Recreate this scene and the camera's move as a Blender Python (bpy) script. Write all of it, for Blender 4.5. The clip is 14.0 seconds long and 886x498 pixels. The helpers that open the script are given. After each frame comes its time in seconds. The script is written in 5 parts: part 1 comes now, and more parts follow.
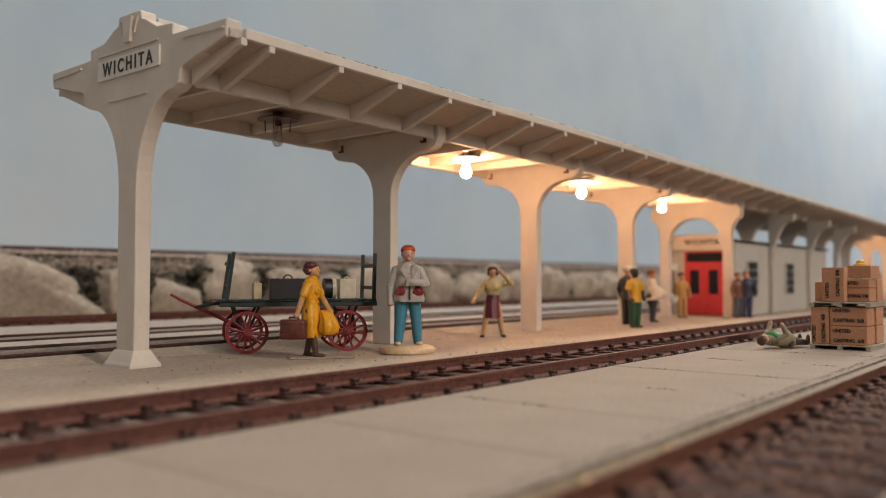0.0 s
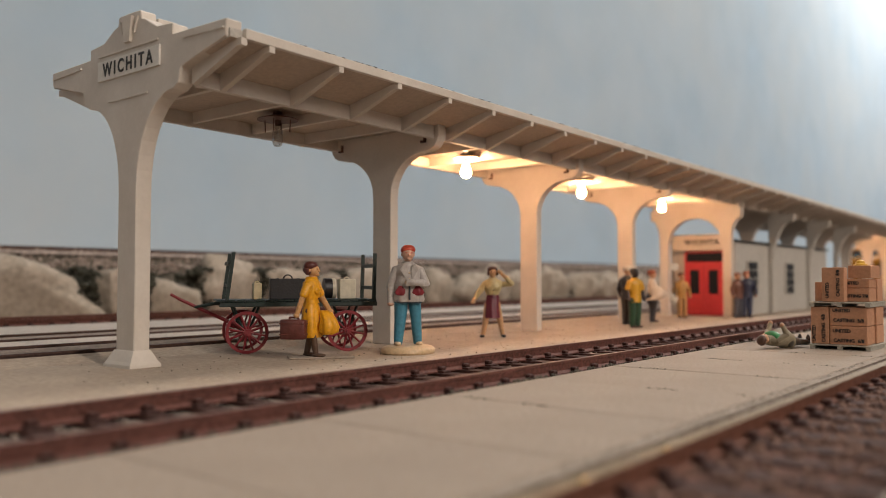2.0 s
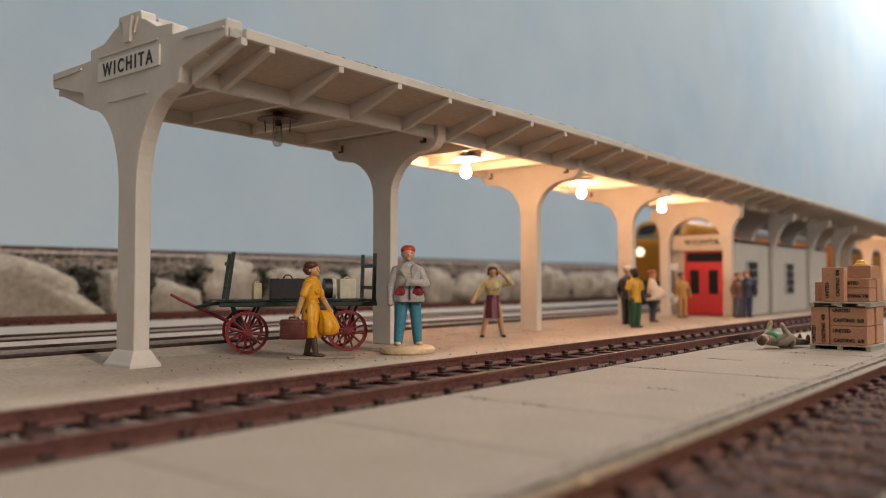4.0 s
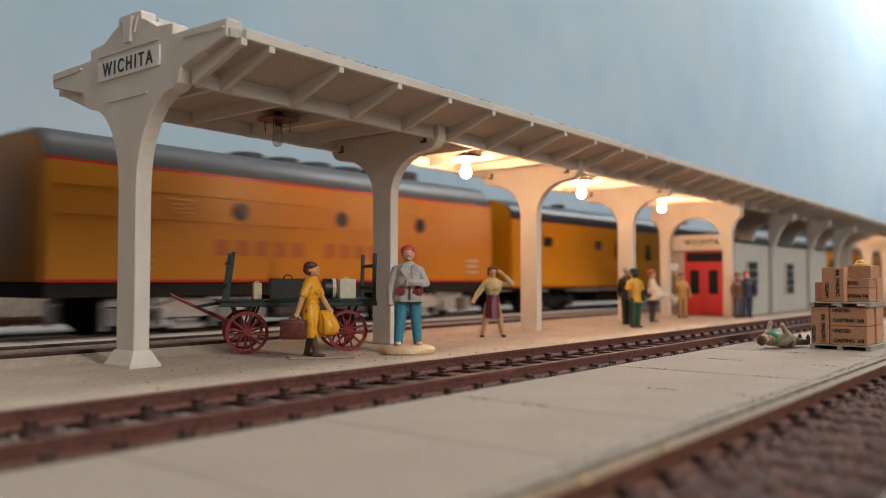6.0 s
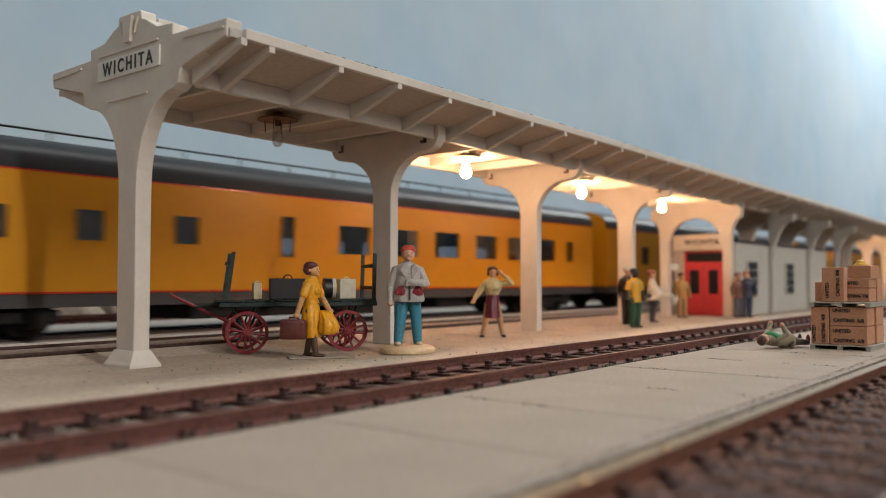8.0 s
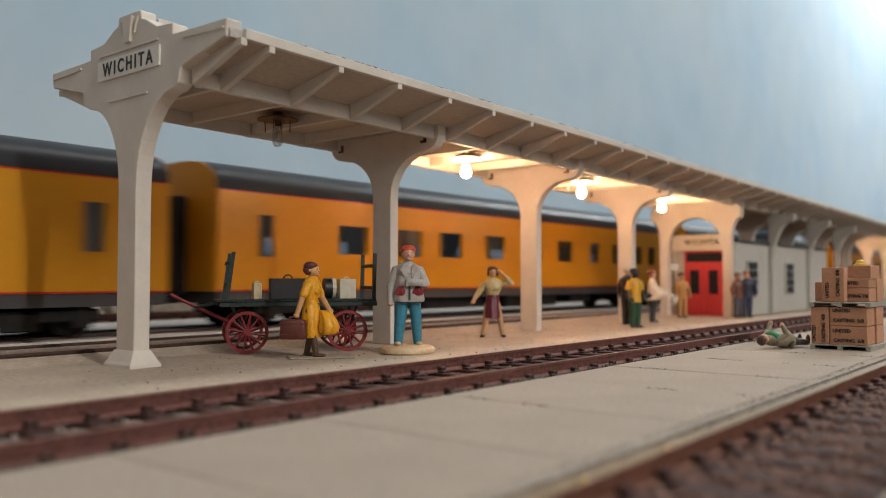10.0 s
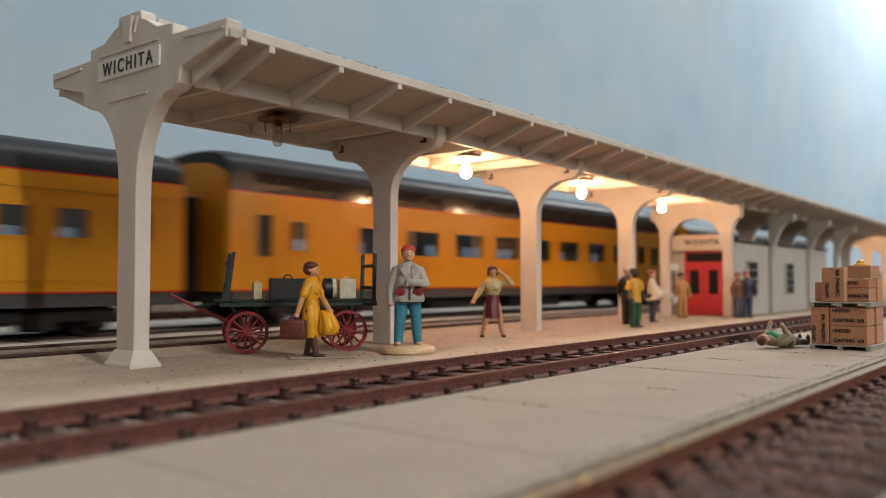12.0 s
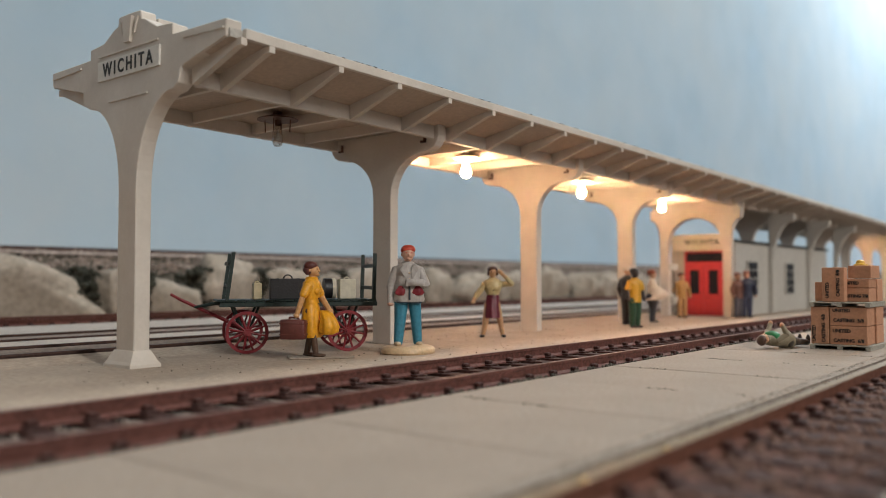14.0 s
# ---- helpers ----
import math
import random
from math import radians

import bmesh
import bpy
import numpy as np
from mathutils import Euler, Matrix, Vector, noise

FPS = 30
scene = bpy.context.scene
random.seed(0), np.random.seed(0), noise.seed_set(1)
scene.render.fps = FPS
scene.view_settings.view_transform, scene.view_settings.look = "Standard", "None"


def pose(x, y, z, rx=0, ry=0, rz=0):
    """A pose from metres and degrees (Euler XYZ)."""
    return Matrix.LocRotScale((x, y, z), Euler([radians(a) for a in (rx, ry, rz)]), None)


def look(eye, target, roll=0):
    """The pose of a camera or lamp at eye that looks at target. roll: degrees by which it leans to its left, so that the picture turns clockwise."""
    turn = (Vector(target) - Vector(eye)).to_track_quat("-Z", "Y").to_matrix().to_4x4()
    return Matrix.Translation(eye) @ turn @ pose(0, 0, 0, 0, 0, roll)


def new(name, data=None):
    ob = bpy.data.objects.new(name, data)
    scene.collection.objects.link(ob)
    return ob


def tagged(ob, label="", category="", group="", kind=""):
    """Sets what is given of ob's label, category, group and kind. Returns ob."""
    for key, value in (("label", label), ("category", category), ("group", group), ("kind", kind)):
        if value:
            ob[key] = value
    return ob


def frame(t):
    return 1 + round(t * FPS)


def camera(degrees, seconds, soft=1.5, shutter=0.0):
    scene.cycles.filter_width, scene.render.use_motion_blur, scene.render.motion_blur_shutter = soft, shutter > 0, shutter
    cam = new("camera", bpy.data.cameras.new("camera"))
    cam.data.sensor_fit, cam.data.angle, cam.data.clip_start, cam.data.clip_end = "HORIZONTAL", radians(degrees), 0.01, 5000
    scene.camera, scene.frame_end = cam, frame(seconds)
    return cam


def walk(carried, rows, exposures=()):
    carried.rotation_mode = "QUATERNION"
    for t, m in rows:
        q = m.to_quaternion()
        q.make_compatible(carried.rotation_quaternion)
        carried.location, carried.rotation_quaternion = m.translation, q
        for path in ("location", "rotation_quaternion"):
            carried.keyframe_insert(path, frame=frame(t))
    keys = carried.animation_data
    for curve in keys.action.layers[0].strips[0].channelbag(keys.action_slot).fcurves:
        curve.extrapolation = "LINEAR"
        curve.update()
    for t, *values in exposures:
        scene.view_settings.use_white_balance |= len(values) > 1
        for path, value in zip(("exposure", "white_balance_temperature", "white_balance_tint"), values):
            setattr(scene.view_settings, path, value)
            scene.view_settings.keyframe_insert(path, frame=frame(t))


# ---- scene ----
H = 14.72                      # eye height above the platform, millimetres
YAW, PITCH = radians(38.827), radians(2.127)
cam = camera(56.67, 14.0, soft=0.6, shutter=0.34)
cam.data.dof.use_dof = True
cam.data.dof.focus_distance = 0.157
cam.data.dof.aperture_fstop = 23.0
EYE = Vector((0, 0, H * 0.001))
AHEAD = Vector((math.cos(YAW) * math.cos(PITCH), math.sin(YAW) * math.cos(PITCH), math.sin(PITCH)))
walk(cam, [(0.0, look(EYE, EYE + AHEAD)), (14.0, look(EYE, EYE + AHEAD))],
     exposures=[(0.0, 0.07, 6680, 10), (3.2, 0.07, 6680, 10), (5.3, 0.15, 6000, 4), (13.4, 0.15, 5950, 3), (14.0, 0.14, 5930, 3)])

# ---- world and room lights ----
world = bpy.data.worlds.new("room_air")
scene.world = world
world.use_nodes = True
world.node_tree.nodes["Background"].inputs[0].default_value = (1.0, 0.93, 0.85, 1)
world.node_tree.nodes["Background"].inputs[1].default_value = 0.02


def ceiling_lamp(name, x, y, z, sx, sy, watts, colour, target):
    """A flat lamp that looks at target."""
    data = bpy.data.lights.new(name, "AREA")
    data.shape, data.size, data.size_y = "RECTANGLE", sx, sy
    data.energy, data.color = watts, colour
    ob = new(name, data)
    ob.matrix_world = look((x, y, z), target)
    return ob


for x, y, watts in ((0.02, -0.75, 1.5), (-0.12, -1.75, 7.0), (-0.28, -2.75, 37.0)):          # a row of narrow tube lamps across the room
    ceiling_lamp("ceiling_lamp_cross", x, y, 1.30, 0.07, 0.95, watts, (1.0, 0.88, 0.78), (0.079, 0.13, 0.03))
ceiling_lamp("ceiling_lamp_aisle", 0.55, -2.2, 1.5, 1.6, 0.5, 4.0, (1.0, 0.87, 0.76), (0.4, 0.1, 0.1))
ceiling_lamp("ceiling_lamp_west", -1.7, -0.3, 1.3, 0.5, 0.9, 2.2, (1.0, 0.9, 0.8), (0.1, 0.15, 0.03))
ceiling_lamp("ceiling_lamp_layout", 0.75, 0.0, 1.5, 1.2, 0.35, 9.3, (1.0, 0.92, 0.85), (0.75, 0.1, 0))
ceiling_lamp("ceiling_lamp_far", 2.3, 0.02, 1.3, 1.2, 0.35, 30.0, (1.0, 0.94, 0.885), (2.3, 0.42, 0.5))

# ---- helpers for shapes (millimetres) ----
S = 0.001


def mesh_of(name, bm, mats):
    bmesh.ops.recalc_face_normals(bm, faces=bm.faces)
    bmesh.ops.scale(bm, vec=(S, S, S), verts=bm.verts)
    me = bpy.data.meshes.new(name)
    bm.to_mesh(me)
    bm.free()
    for m in (mats if isinstance(mats, (list, tuple)) else [mats]):
        me.materials.append(m)
    return me


def smooth(me, angle=40):
    for p in me.polygons:
        p.use_smooth = True
    me.set_sharp_from_angle(angle=radians(angle))
    return me


def part(name, bm, mats, parent=None, label="", soft=False):
    me = mesh_of(name, bm, mats)
    if soft:
        smooth(me)
    ob = new(name, me)
    ob.parent = parent
    return tagged(ob, label)


def again(name, me, parent, m=None):
    """One more piece on a mesh that another piece has."""
    ob = new(name, me)
    ob.parent = parent
    if m is not None:
        ob.matrix_basis = m
    return ob


def thing(name, label, category, x=0, y=0, z=0, rz=0, group="", kind=""):
    ob = new(name)
    ob.empty_display_size = 0.005
    ob.matrix_basis = pose(x * S, y * S, z * S, 0, 0, rz)
    return tagged(ob, label, category, group, kind)


def at(x, y, z, rx=0, ry=0, rz=0):
    return pose(x * S, y * S, z * S, rx, ry, rz)


def box(bm, x0, x1, y0, y1, z0, z1, bev=0.0, mi=0):
    vs = [bm.verts.new(p) for p in ((x0, y0, z0), (x1, y0, z0), (x1, y1, z0), (x0, y1, z0),
                                    (x0, y0, z1), (x1, y0, z1), (x1, y1, z1), (x0, y1, z1))]
    fs = [bm.faces.new([vs[i] for i in q]) for q in
          ((3, 2, 1, 0), (4, 5, 6, 7), (0, 1, 5, 4), (1, 2, 6, 5), (2, 3, 7, 6), (3, 0, 4, 7))]
    for f in fs:
        f.material_index = mi
    if bev:
        es = list({e for f in fs for e in f.edges})
        out = bmesh.ops.bevel(bm, geom=es, offset=bev, segments=1, profile=0.5, affect="EDGES")
        for f in out["faces"]:
            f.material_index = mi
    return vs


def loft(bm, rings, caps=True, mi=0, closed=True):
    rows = [[bm.verts.new(p) for p in r] for r in rings]
    n = len(rows[0])
    for a, b in zip(rows, rows[1:]):
        for i in range(n if closed else n - 1):
            j = (i + 1) % n
            bm.faces.new((a[i], a[j], b[j], b[i])).material_index = mi
    if caps and closed:
        bm.faces.new(rows[0][::-1]).material_index = mi
        bm.faces.new(rows[-1]).material_index = mi
    return rows


def prism(bm, outline, axis, a, b, mi=0):
    """A flat outline pushed along an axis from a to b; the outline lies in the two other axes."""
    def put(p, v):
        return {"x": (v, p[0], p[1]), "y": (p[0], v, p[1]), "z": (p[0], p[1], v)}[axis]
    return loft(bm, [[put(p, a) for p in outline], [put(p, b) for p in outline]], mi=mi)


def ring(c, r, n, u, v):
    return [tuple(c[k] + r[0] * math.cos(t) * u[k] + r[1] * math.sin(t) * v[k] for k in range(3))
            for t in (2 * math.pi * i / n for i in range(n))]


def cyl(bm, p, q, r0, r1=None, n=10, mi=0):
    p, q = Vector(p), Vector(q)
    r1 = r0 if r1 is None else r1
    d = (q - p).normalized()
    u = d.cross((0, 0, 1) if abs(d.z) < 0.9 else (1, 0, 0)).normalized()
    v = d.cross(u)
    return loft(bm, [ring(p, (r0, r0), n, u, v), ring(q, (r1, r1), n, u, v)], mi=mi)


def ball(bm, c, r, mi=0, n=10, m=7):
    rx, ry, rz = (r, r, r) if not isinstance(r, tuple) else r
    rows = []
    for i in range(1, m):
        t = math.pi * i / m
        rows.append(ring((c[0], c[1], c[2] - rz * math.cos(t)), (rx * math.sin(t), ry * math.sin(t)), n, (1, 0, 0), (0, 1, 0)))
    return loft(bm, rows, mi=mi)


def stack(bm, levels, mi=0, n=14):
    """Horizontal ellipses (x, y, z, rx, ry) one above another."""
    return loft(bm, [ring(l[:3], l[3:], n, (1, 0, 0), (0, 1, 0)) for l in levels], mi=mi)


def words(name, text, size, mat, parent, m, depth=0.05):
    cu = bpy.data.curves.new(name, "FONT")
    cu.body, cu.size, cu.extrude = text, size * S, depth * S
    cu.align_x, cu.align_y = "CENTER", "CENTER"
    cu.resolution_u = 3
    cu.materials.append(mat)
    ob = new(name, cu)
    ob.parent = parent
    ob.matrix_basis = m
    return ob


ICO = ((0, 0, 1), *[(0.894 * math.cos(a), 0.894 * math.sin(a), 0.447) for a in (math.tau * i / 5 for i in range(5))],
       *[(0.894 * math.cos(a), 0.894 * math.sin(a), -0.447) for a in (math.tau * (i + 0.5) / 5 for i in range(5))], (0, 0, -1))
ICOF = [(0, 1 + i, 1 + (i + 1) % 5) for i in range(5)] + [(1 + i, 6 + i, 1 + (i + 1) % 5) for i in range(5)] + \
       [(6 + i, 6 + (i + 1) % 5, 1 + (i + 1) % 5) for i in range(5)] + [(11, 6 + (i + 1) % 5, 6 + i) for i in range(5)]


def stones(name, spots, mat, label, category, squash=(1, 1, 1)):
    """Many small uneven stones, (x, y, z, radius) each, as one piece of stuff."""
    vs, fs = [], []
    for x, y, z, r in spots:
        n = len(vs)
        a = random.uniform(0, 6.28)
        ca, sa = math.cos(a), math.sin(a)
        for px, py, pz in ICO:
            k = r * random.uniform(0.75, 1.2)
            vs.append(((x + (px * ca - py * sa) * k * squash[0]) * S, (y + (px * sa + py * ca) * k * squash[1]) * S, (z + pz * k * squash[2]) * S))
        fs += [(n + p, n + q, n + w) for p, q, w in ICOF]
    me = bpy.data.meshes.new(name)
    me.from_pydata(vs, [], fs)
    me.materials.append(mat)
    return tagged(new(name, me), label, category, "", "stuff")


# ---- materials ----
def material(name, colour, rough=0.6, metal=0.0, fine=900.0, coarse=60.0, amount=0.12, stain=0.15, bump=0.15,
             coat=0.0, by_object=0.0, spec=0.5, stain_colour=None):
    m = bpy.data.materials.new(name)
    m.use_nodes = True
    nt = m.node_tree
    b = nt.nodes["Principled BSDF"]
    co = nt.nodes.new("ShaderNodeTexCoord")
    n1 = nt.nodes.new("ShaderNodeTexNoise")
    n2 = nt.nodes.new("ShaderNodeTexNoise")
    for n, s, d in ((n1, fine, 4), (n2, coarse, 5)):
        n.inputs["Scale"].default_value, n.inputs["Detail"].default_value = s, d
        nt.links.new(co.outputs["Object"], n.inputs["Vector"])
    n2.inputs["Roughness"].default_value = 0.65

    def ramp(src, lo, hi):
        r = nt.nodes.new("ShaderNodeMapRange")
        r.inputs["From Min"].default_value, r.inputs["From Max"].default_value = 0.3, 0.7
        r.inputs["To Min"].default_value, r.inputs["To Max"].default_value = lo, hi
        nt.links.new(src, r.inputs["Value"])
        return r.outputs["Result"]

    def mix(a, c, f):
        x = nt.nodes.new("ShaderNodeMix")
        x.data_type = "RGBA"
        for i, v in ((6, a), (7, c)):
            if isinstance(v, tuple):
                x.inputs[i].default_value = (*v, 1)
            else:
                nt.links.new(v, x.inputs[i])
        if isinstance(f, float):
            x.inputs[0].default_value = f
        else:
            nt.links.new(f, x.inputs[0])
        return x.outputs[2]
    dark = tuple(c * (1 - 2 * amount) for c in colour)
    light = tuple(min(1.0, c * (1 + amount)) for c in colour)
    base = mix(dark, light, ramp(n1.outputs["Fac"], 0.0, 1.0))
    sc = stain_colour or tuple(c * 0.55 for c in colour)
    base = mix(base, sc, ramp(n2.outputs["Fac"], 0.0, stain))
    if by_object:
        info = nt.nodes.new("ShaderNodeObjectInfo")
        r = nt.nodes.new("ShaderNodeMapRange")
        r.inputs["To Max"].default_value = by_object
        nt.links.new(info.outputs["Random"], r.inputs["Value"])
        base = mix(base, tuple(c * 0.5 for c in colour), r.outputs["Result"])
    nt.links.new(base, b.inputs["Base Color"])
    nt.links.new(ramp(n2.outputs["Fac"], rough * 0.88, min(1.0, rough * 1.1)), b.inputs["Roughness"])
    b.inputs["Metallic"].default_value = metal
    b.inputs["Coat Weight"].default_value = coat
    b.inputs["Coat Roughness"].default_value = 0.12
    b.inputs["Specular IOR Level"].default_value = spec
    if bump:
        bp = nt.nodes.new("ShaderNodeBump")
        bp.inputs["Strength"].default_value = bump
        bp.inputs["Distance"].default_value = 0.0004
        nt.links.new(n1.outputs["Fac"], bp.inputs["Height"])
        nt.links.new(bp.outputs["Normal"], b.inputs["Normal"])
    return m


def glow(name, colour, strength):
    m = bpy.data.materials.new(name)
    m.use_nodes = True
    b = m.node_tree.nodes["Principled BSDF"]
    b.inputs["Base Color"].default_value = (*colour, 1)
    b.inputs["Emission Color"].default_value = (*colour, 1)
    b.inputs["Emission Strength"].default_value = strength
    return m


def clear(name, tint, gloss=0.12, rough=0.03):
    m = bpy.data.materials.new(name)
    m.use_nodes = True
    nt = m.node_tree
    out = nt.nodes["Material Output"]
    t, g, x = nt.nodes.new("ShaderNodeBsdfTransparent"), nt.nodes.new("ShaderNodeBsdfGlossy"), nt.nodes.new("ShaderNodeMixShader")
    t.inputs[0].default_value = (*tint, 1)
    g.inputs["Roughness"].default_value = rough
    x.inputs[0].default_value = gloss
    nt.links.new(t.outputs[0], x.inputs[1])
    nt.links.new(g.outputs[0], x.inputs[2])
    nt.links.new(x.outputs[0], out.inputs["Surface"])
    return m


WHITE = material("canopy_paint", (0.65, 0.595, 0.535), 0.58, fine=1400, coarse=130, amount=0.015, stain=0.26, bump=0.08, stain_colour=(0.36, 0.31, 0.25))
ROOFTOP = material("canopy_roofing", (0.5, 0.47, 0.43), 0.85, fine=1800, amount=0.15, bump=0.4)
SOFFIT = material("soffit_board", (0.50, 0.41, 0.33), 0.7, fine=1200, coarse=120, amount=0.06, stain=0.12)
CONCRETE = material("platform_concrete", (0.47, 0.38, 0.295), 0.85, fine=1000, coarse=70, amount=0.12, stain=0.5, bump=0.22, stain_colour=(0.28, 0.22, 0.175))
SLAB = material("slab_concrete", (0.365, 0.295, 0.235), 0.85, fine=2000, coarse=75, amount=0.12, stain=0.45, bump=0.4, by_object=0.08, stain_colour=(0.28, 0.23, 0.19))
ASH = material("grey_fill", (0.34, 0.285, 0.235), 0.9, fine=1500, coarse=100, amount=0.2, stain=0.35, bump=0.6)
BALLAST = material("brown_ballast", (0.17, 0.088, 0.07), 0.95, fine=900, coarse=120, amount=0.4, stain=0.5, bump=0.9, spec=0.15)
STONE = material("ballast_stone", (0.25, 0.155, 0.125), 0.95, fine=1500, coarse=150, amount=0.35, stain=0.4, by_object=0.4, spec=0.15)
RAIL = material("rusty_rail", (0.145, 0.06, 0.048), 0.6, 0.0, fine=1500, coarse=140, amount=0.25, stain=0.3, bump=0.25, spec=0.25)
RAILTOP = material("worn_railhead", (0.21, 0.11, 0.085), 0.42, 0.4, fine=1800, coarse=160, amount=0.15, stain=0.3, bump=0.08)
RAILTAN = material("tan_painted_rail", (0.16, 0.07, 0.048), 0.7, 0.0, fine=1500, coarse=140, amount=0.2, stain=0.3, bump=0.2, spec=0.15)
BRASS = material("brass_railhead", (0.26, 0.19, 0.115), 0.5, 0.1, fine=1800, coarse=160, amount=0.15, stain=0.3, bump=0.2, spec=0.25)
BEAD = material("bare_brass", (0.72, 0.5, 0.25), 0.16, 1.0, amount=0.05, stain=0.1, bump=0.0)
TIE = material("brown_tie", (0.07, 0.031, 0.026), 0.75, fine=1400, coarse=200, amount=0.3, stain=0.4, bump=0.5, by_object=0.35, spec=0.25)
ROCK = material("plaster_rock", (0.38, 0.33, 0.275), 0.9, fine=400, coarse=38, amount=0.2, stain=0.75, bump=0.7, stain_colour=(0.2, 0.17, 0.13))
EARTH = material("dark_earth", (0.10, 0.085, 0.065), 0.95, fine=700, coarse=80, amount=0.4, stain=0.5, bump=1.0)
SCRUB = material("dark_scrub", (0.035, 0.035, 0.022), 0.95, fine=1500, coarse=300, amount=0.4, stain=0.4, bump=1.0)
RUBBLE = material("ledge_gravel", (0.36, 0.29, 0.25), 0.95, fine=900, coarse=150, amount=0.5, stain=0.6, bump=1.0)
BULB = glow("lit_bulb", (1.0, 0.54, 0.28), 330.0)
DEADBULB = clear("clear_bulb_glass", (0.85, 0.82, 0.78), 0.3)
TIN = material("lamp_shade_tin", (0.12, 0.06, 0.045), 0.5, 0.3)
BLACK = material("black_lettering", (0.02, 0.018, 0.018), 0.6, amount=0.05, stain=0.1, bump=0)
SIGNWHITE = material("sign_white", (0.74, 0.71, 0.66), 0.6, amount=0.04, stain=0.12)
RED = material("door_red", (0.60, 0.04, 0.05), 0.45, amount=0.08, stain=0.2, coat=0.2)
DARKGLASS = material("dark_window_glass", (0.02, 0.02, 0.024), 0.3, amount=0.05, stain=0.1, bump=0, spec=0.12)
PALE = material("station_wall", (0.50, 0.475, 0.435), 0.75, fine=1000, coarse=60, amount=0.06, stain=0.2)
SLATE = material("station_roof", (0.07, 0.068, 0.07), 0.7, fine=900, coarse=90, amount=0.2, stain=0.3)
GREEN = material("wagon_green", (0.009, 0.024, 0.021), 0.5, fine=1500, coarse=200, amount=0.25, stain=0.3, bump=0.2)
WHEELRED = material("wagon_wheel_red", (0.21, 0.012, 0.02), 0.45, amount=0.15, stain=0.25, coat=0.15)
TANBOX = material("tan_leather", (0.58, 0.49, 0.31), 0.55, amount=0.1, stain=0.2)
CREAM = material("cream_board", (0.62, 0.57, 0.45), 0.6, amount=0.08, stain=0.2)
BLACKBAG = material("black_leather", (0.014, 0.013, 0.016), 0.42, fine=2500, amount=0.2, stain=0.2, bump=0.12)
CARTON = material("brown_carton", (0.53, 0.275, 0.16), 0.8, fine=1500, coarse=150, amount=0.08, stain=0.2, by_object=0.15)
PALLET = material("grey_pallet_wood", (0.42, 0.40, 0.34), 0.8, fine=1500, coarse=200, amount=0.2, stain=0.3)
YELLOW = material("armour_yellow", (0.455, 0.2, 0.004), 0.43, fine=600, coarse=25, amount=0.03, stain=0.06, bump=0.0, coat=0.0, spec=0.25)
NOSEYELLOW = material("diesel_orange_yellow", (0.39, 0.155, 0.004), 0.42, fine=600, coarse=25, amount=0.03, stain=0.08, bump=0.0, spec=0.35)
CARRED = material("stripe_red", (0.36, 0.018, 0.011), 0.3, amount=0.03, stain=0.08, bump=0)
CARGREY = material("harbour_grey", (0.05, 0.05, 0.053), 0.45, amount=0.05, stain=0.15, bump=0.05, spec=0.3)
CARSKIRT = material("skirt_grey", (0.036, 0.035, 0.039), 0.5, amount=0.05, stain=0.2, bump=0.05)
CARROOF = material("car_roof_grey", (0.022, 0.022, 0.025), 0.38, amount=0.06, stain=0.15, bump=0.05, spec=0.16)
UNDER = material("underframe_black", (0.013, 0.012, 0.012), 0.7, amount=0.2, stain=0.3, spec=0.2)
SILVER = material("silver_truck", (0.46, 0.44, 0.43), 0.45, 0.3, amount=0.15, stain=0.4)
WINGBLUE = material("nose_blue", (0.02, 0.035, 0.12), 0.35, amount=0.05, stain=0.1, bump=0)
GLASS = clear("car_window_glass", (0.78, 0.80, 0.83), 0.12)
LINER = material("car_interior", (0.075, 0.07, 0.068), 0.7, amount=0.1, stain=0.2)
LETTER = material("faded_red_lettering", (0.30, 0.085, 0.008), 0.4, amount=0.1, stain=0.2, bump=0)
DOMEGLASS = clear("dome_glass", (0.45, 0.47, 0.5), 0.1, 0.1)
BLACKGLASS = material("black_dome_band", (0.015, 0.012, 0.012), 0.04, amount=0.05, stain=0.1, bump=0, coat=0.6)
SKYPAINT = material("painted_sky", (0.325, 0.448, 0.565), 0.9, fine=14, coarse=5.5, amount=0.04, stain=0.65, bump=0.0, stain_colour=(0.46, 0.512, 0.545))
ROOMWALL = material("room_wall", (0.78, 0.73, 0.66), 0.9, fine=60, coarse=5, amount=0.03, stain=0.1, bump=0)
CARPET = material("grey_floor", (0.24, 0.22, 0.2), 0.9, fine=200, coarse=8, amount=0.1, stain=0.2, bump=0)
GRIT = material("tan_grit", (0.42, 0.355, 0.295), 0.9, fine=1500, coarse=150, amount=0.3, stain=0.4)
RAILDARK = material("dark_rail", (0.075, 0.038, 0.03), 0.5, 0.2, fine=1500, coarse=140, amount=0.25, stain=0.3, bump=0.2)
PAVING = material("pale_paving", (0.44, 0.39, 0.345), 0.9, fine=1500, coarse=100, amount=0.15, stain=0.3, bump=0.5)
OILED = material("rust_stained_paving", (0.25, 0.195, 0.16), 0.9, fine=1500, coarse=100, amount=0.25, stain=0.4, bump=0.6)
TRACKFILL = material("oily_track_fill", (0.24, 0.19, 0.16), 0.9, fine=1500, coarse=100, amount=0.3, stain=0.5, bump=0.7)
CEILING = material("ceiling_white", (0.75, 0.73, 0.7), 0.9, fine=60, coarse=5, amount=0.03, stain=0.08, bump=0)

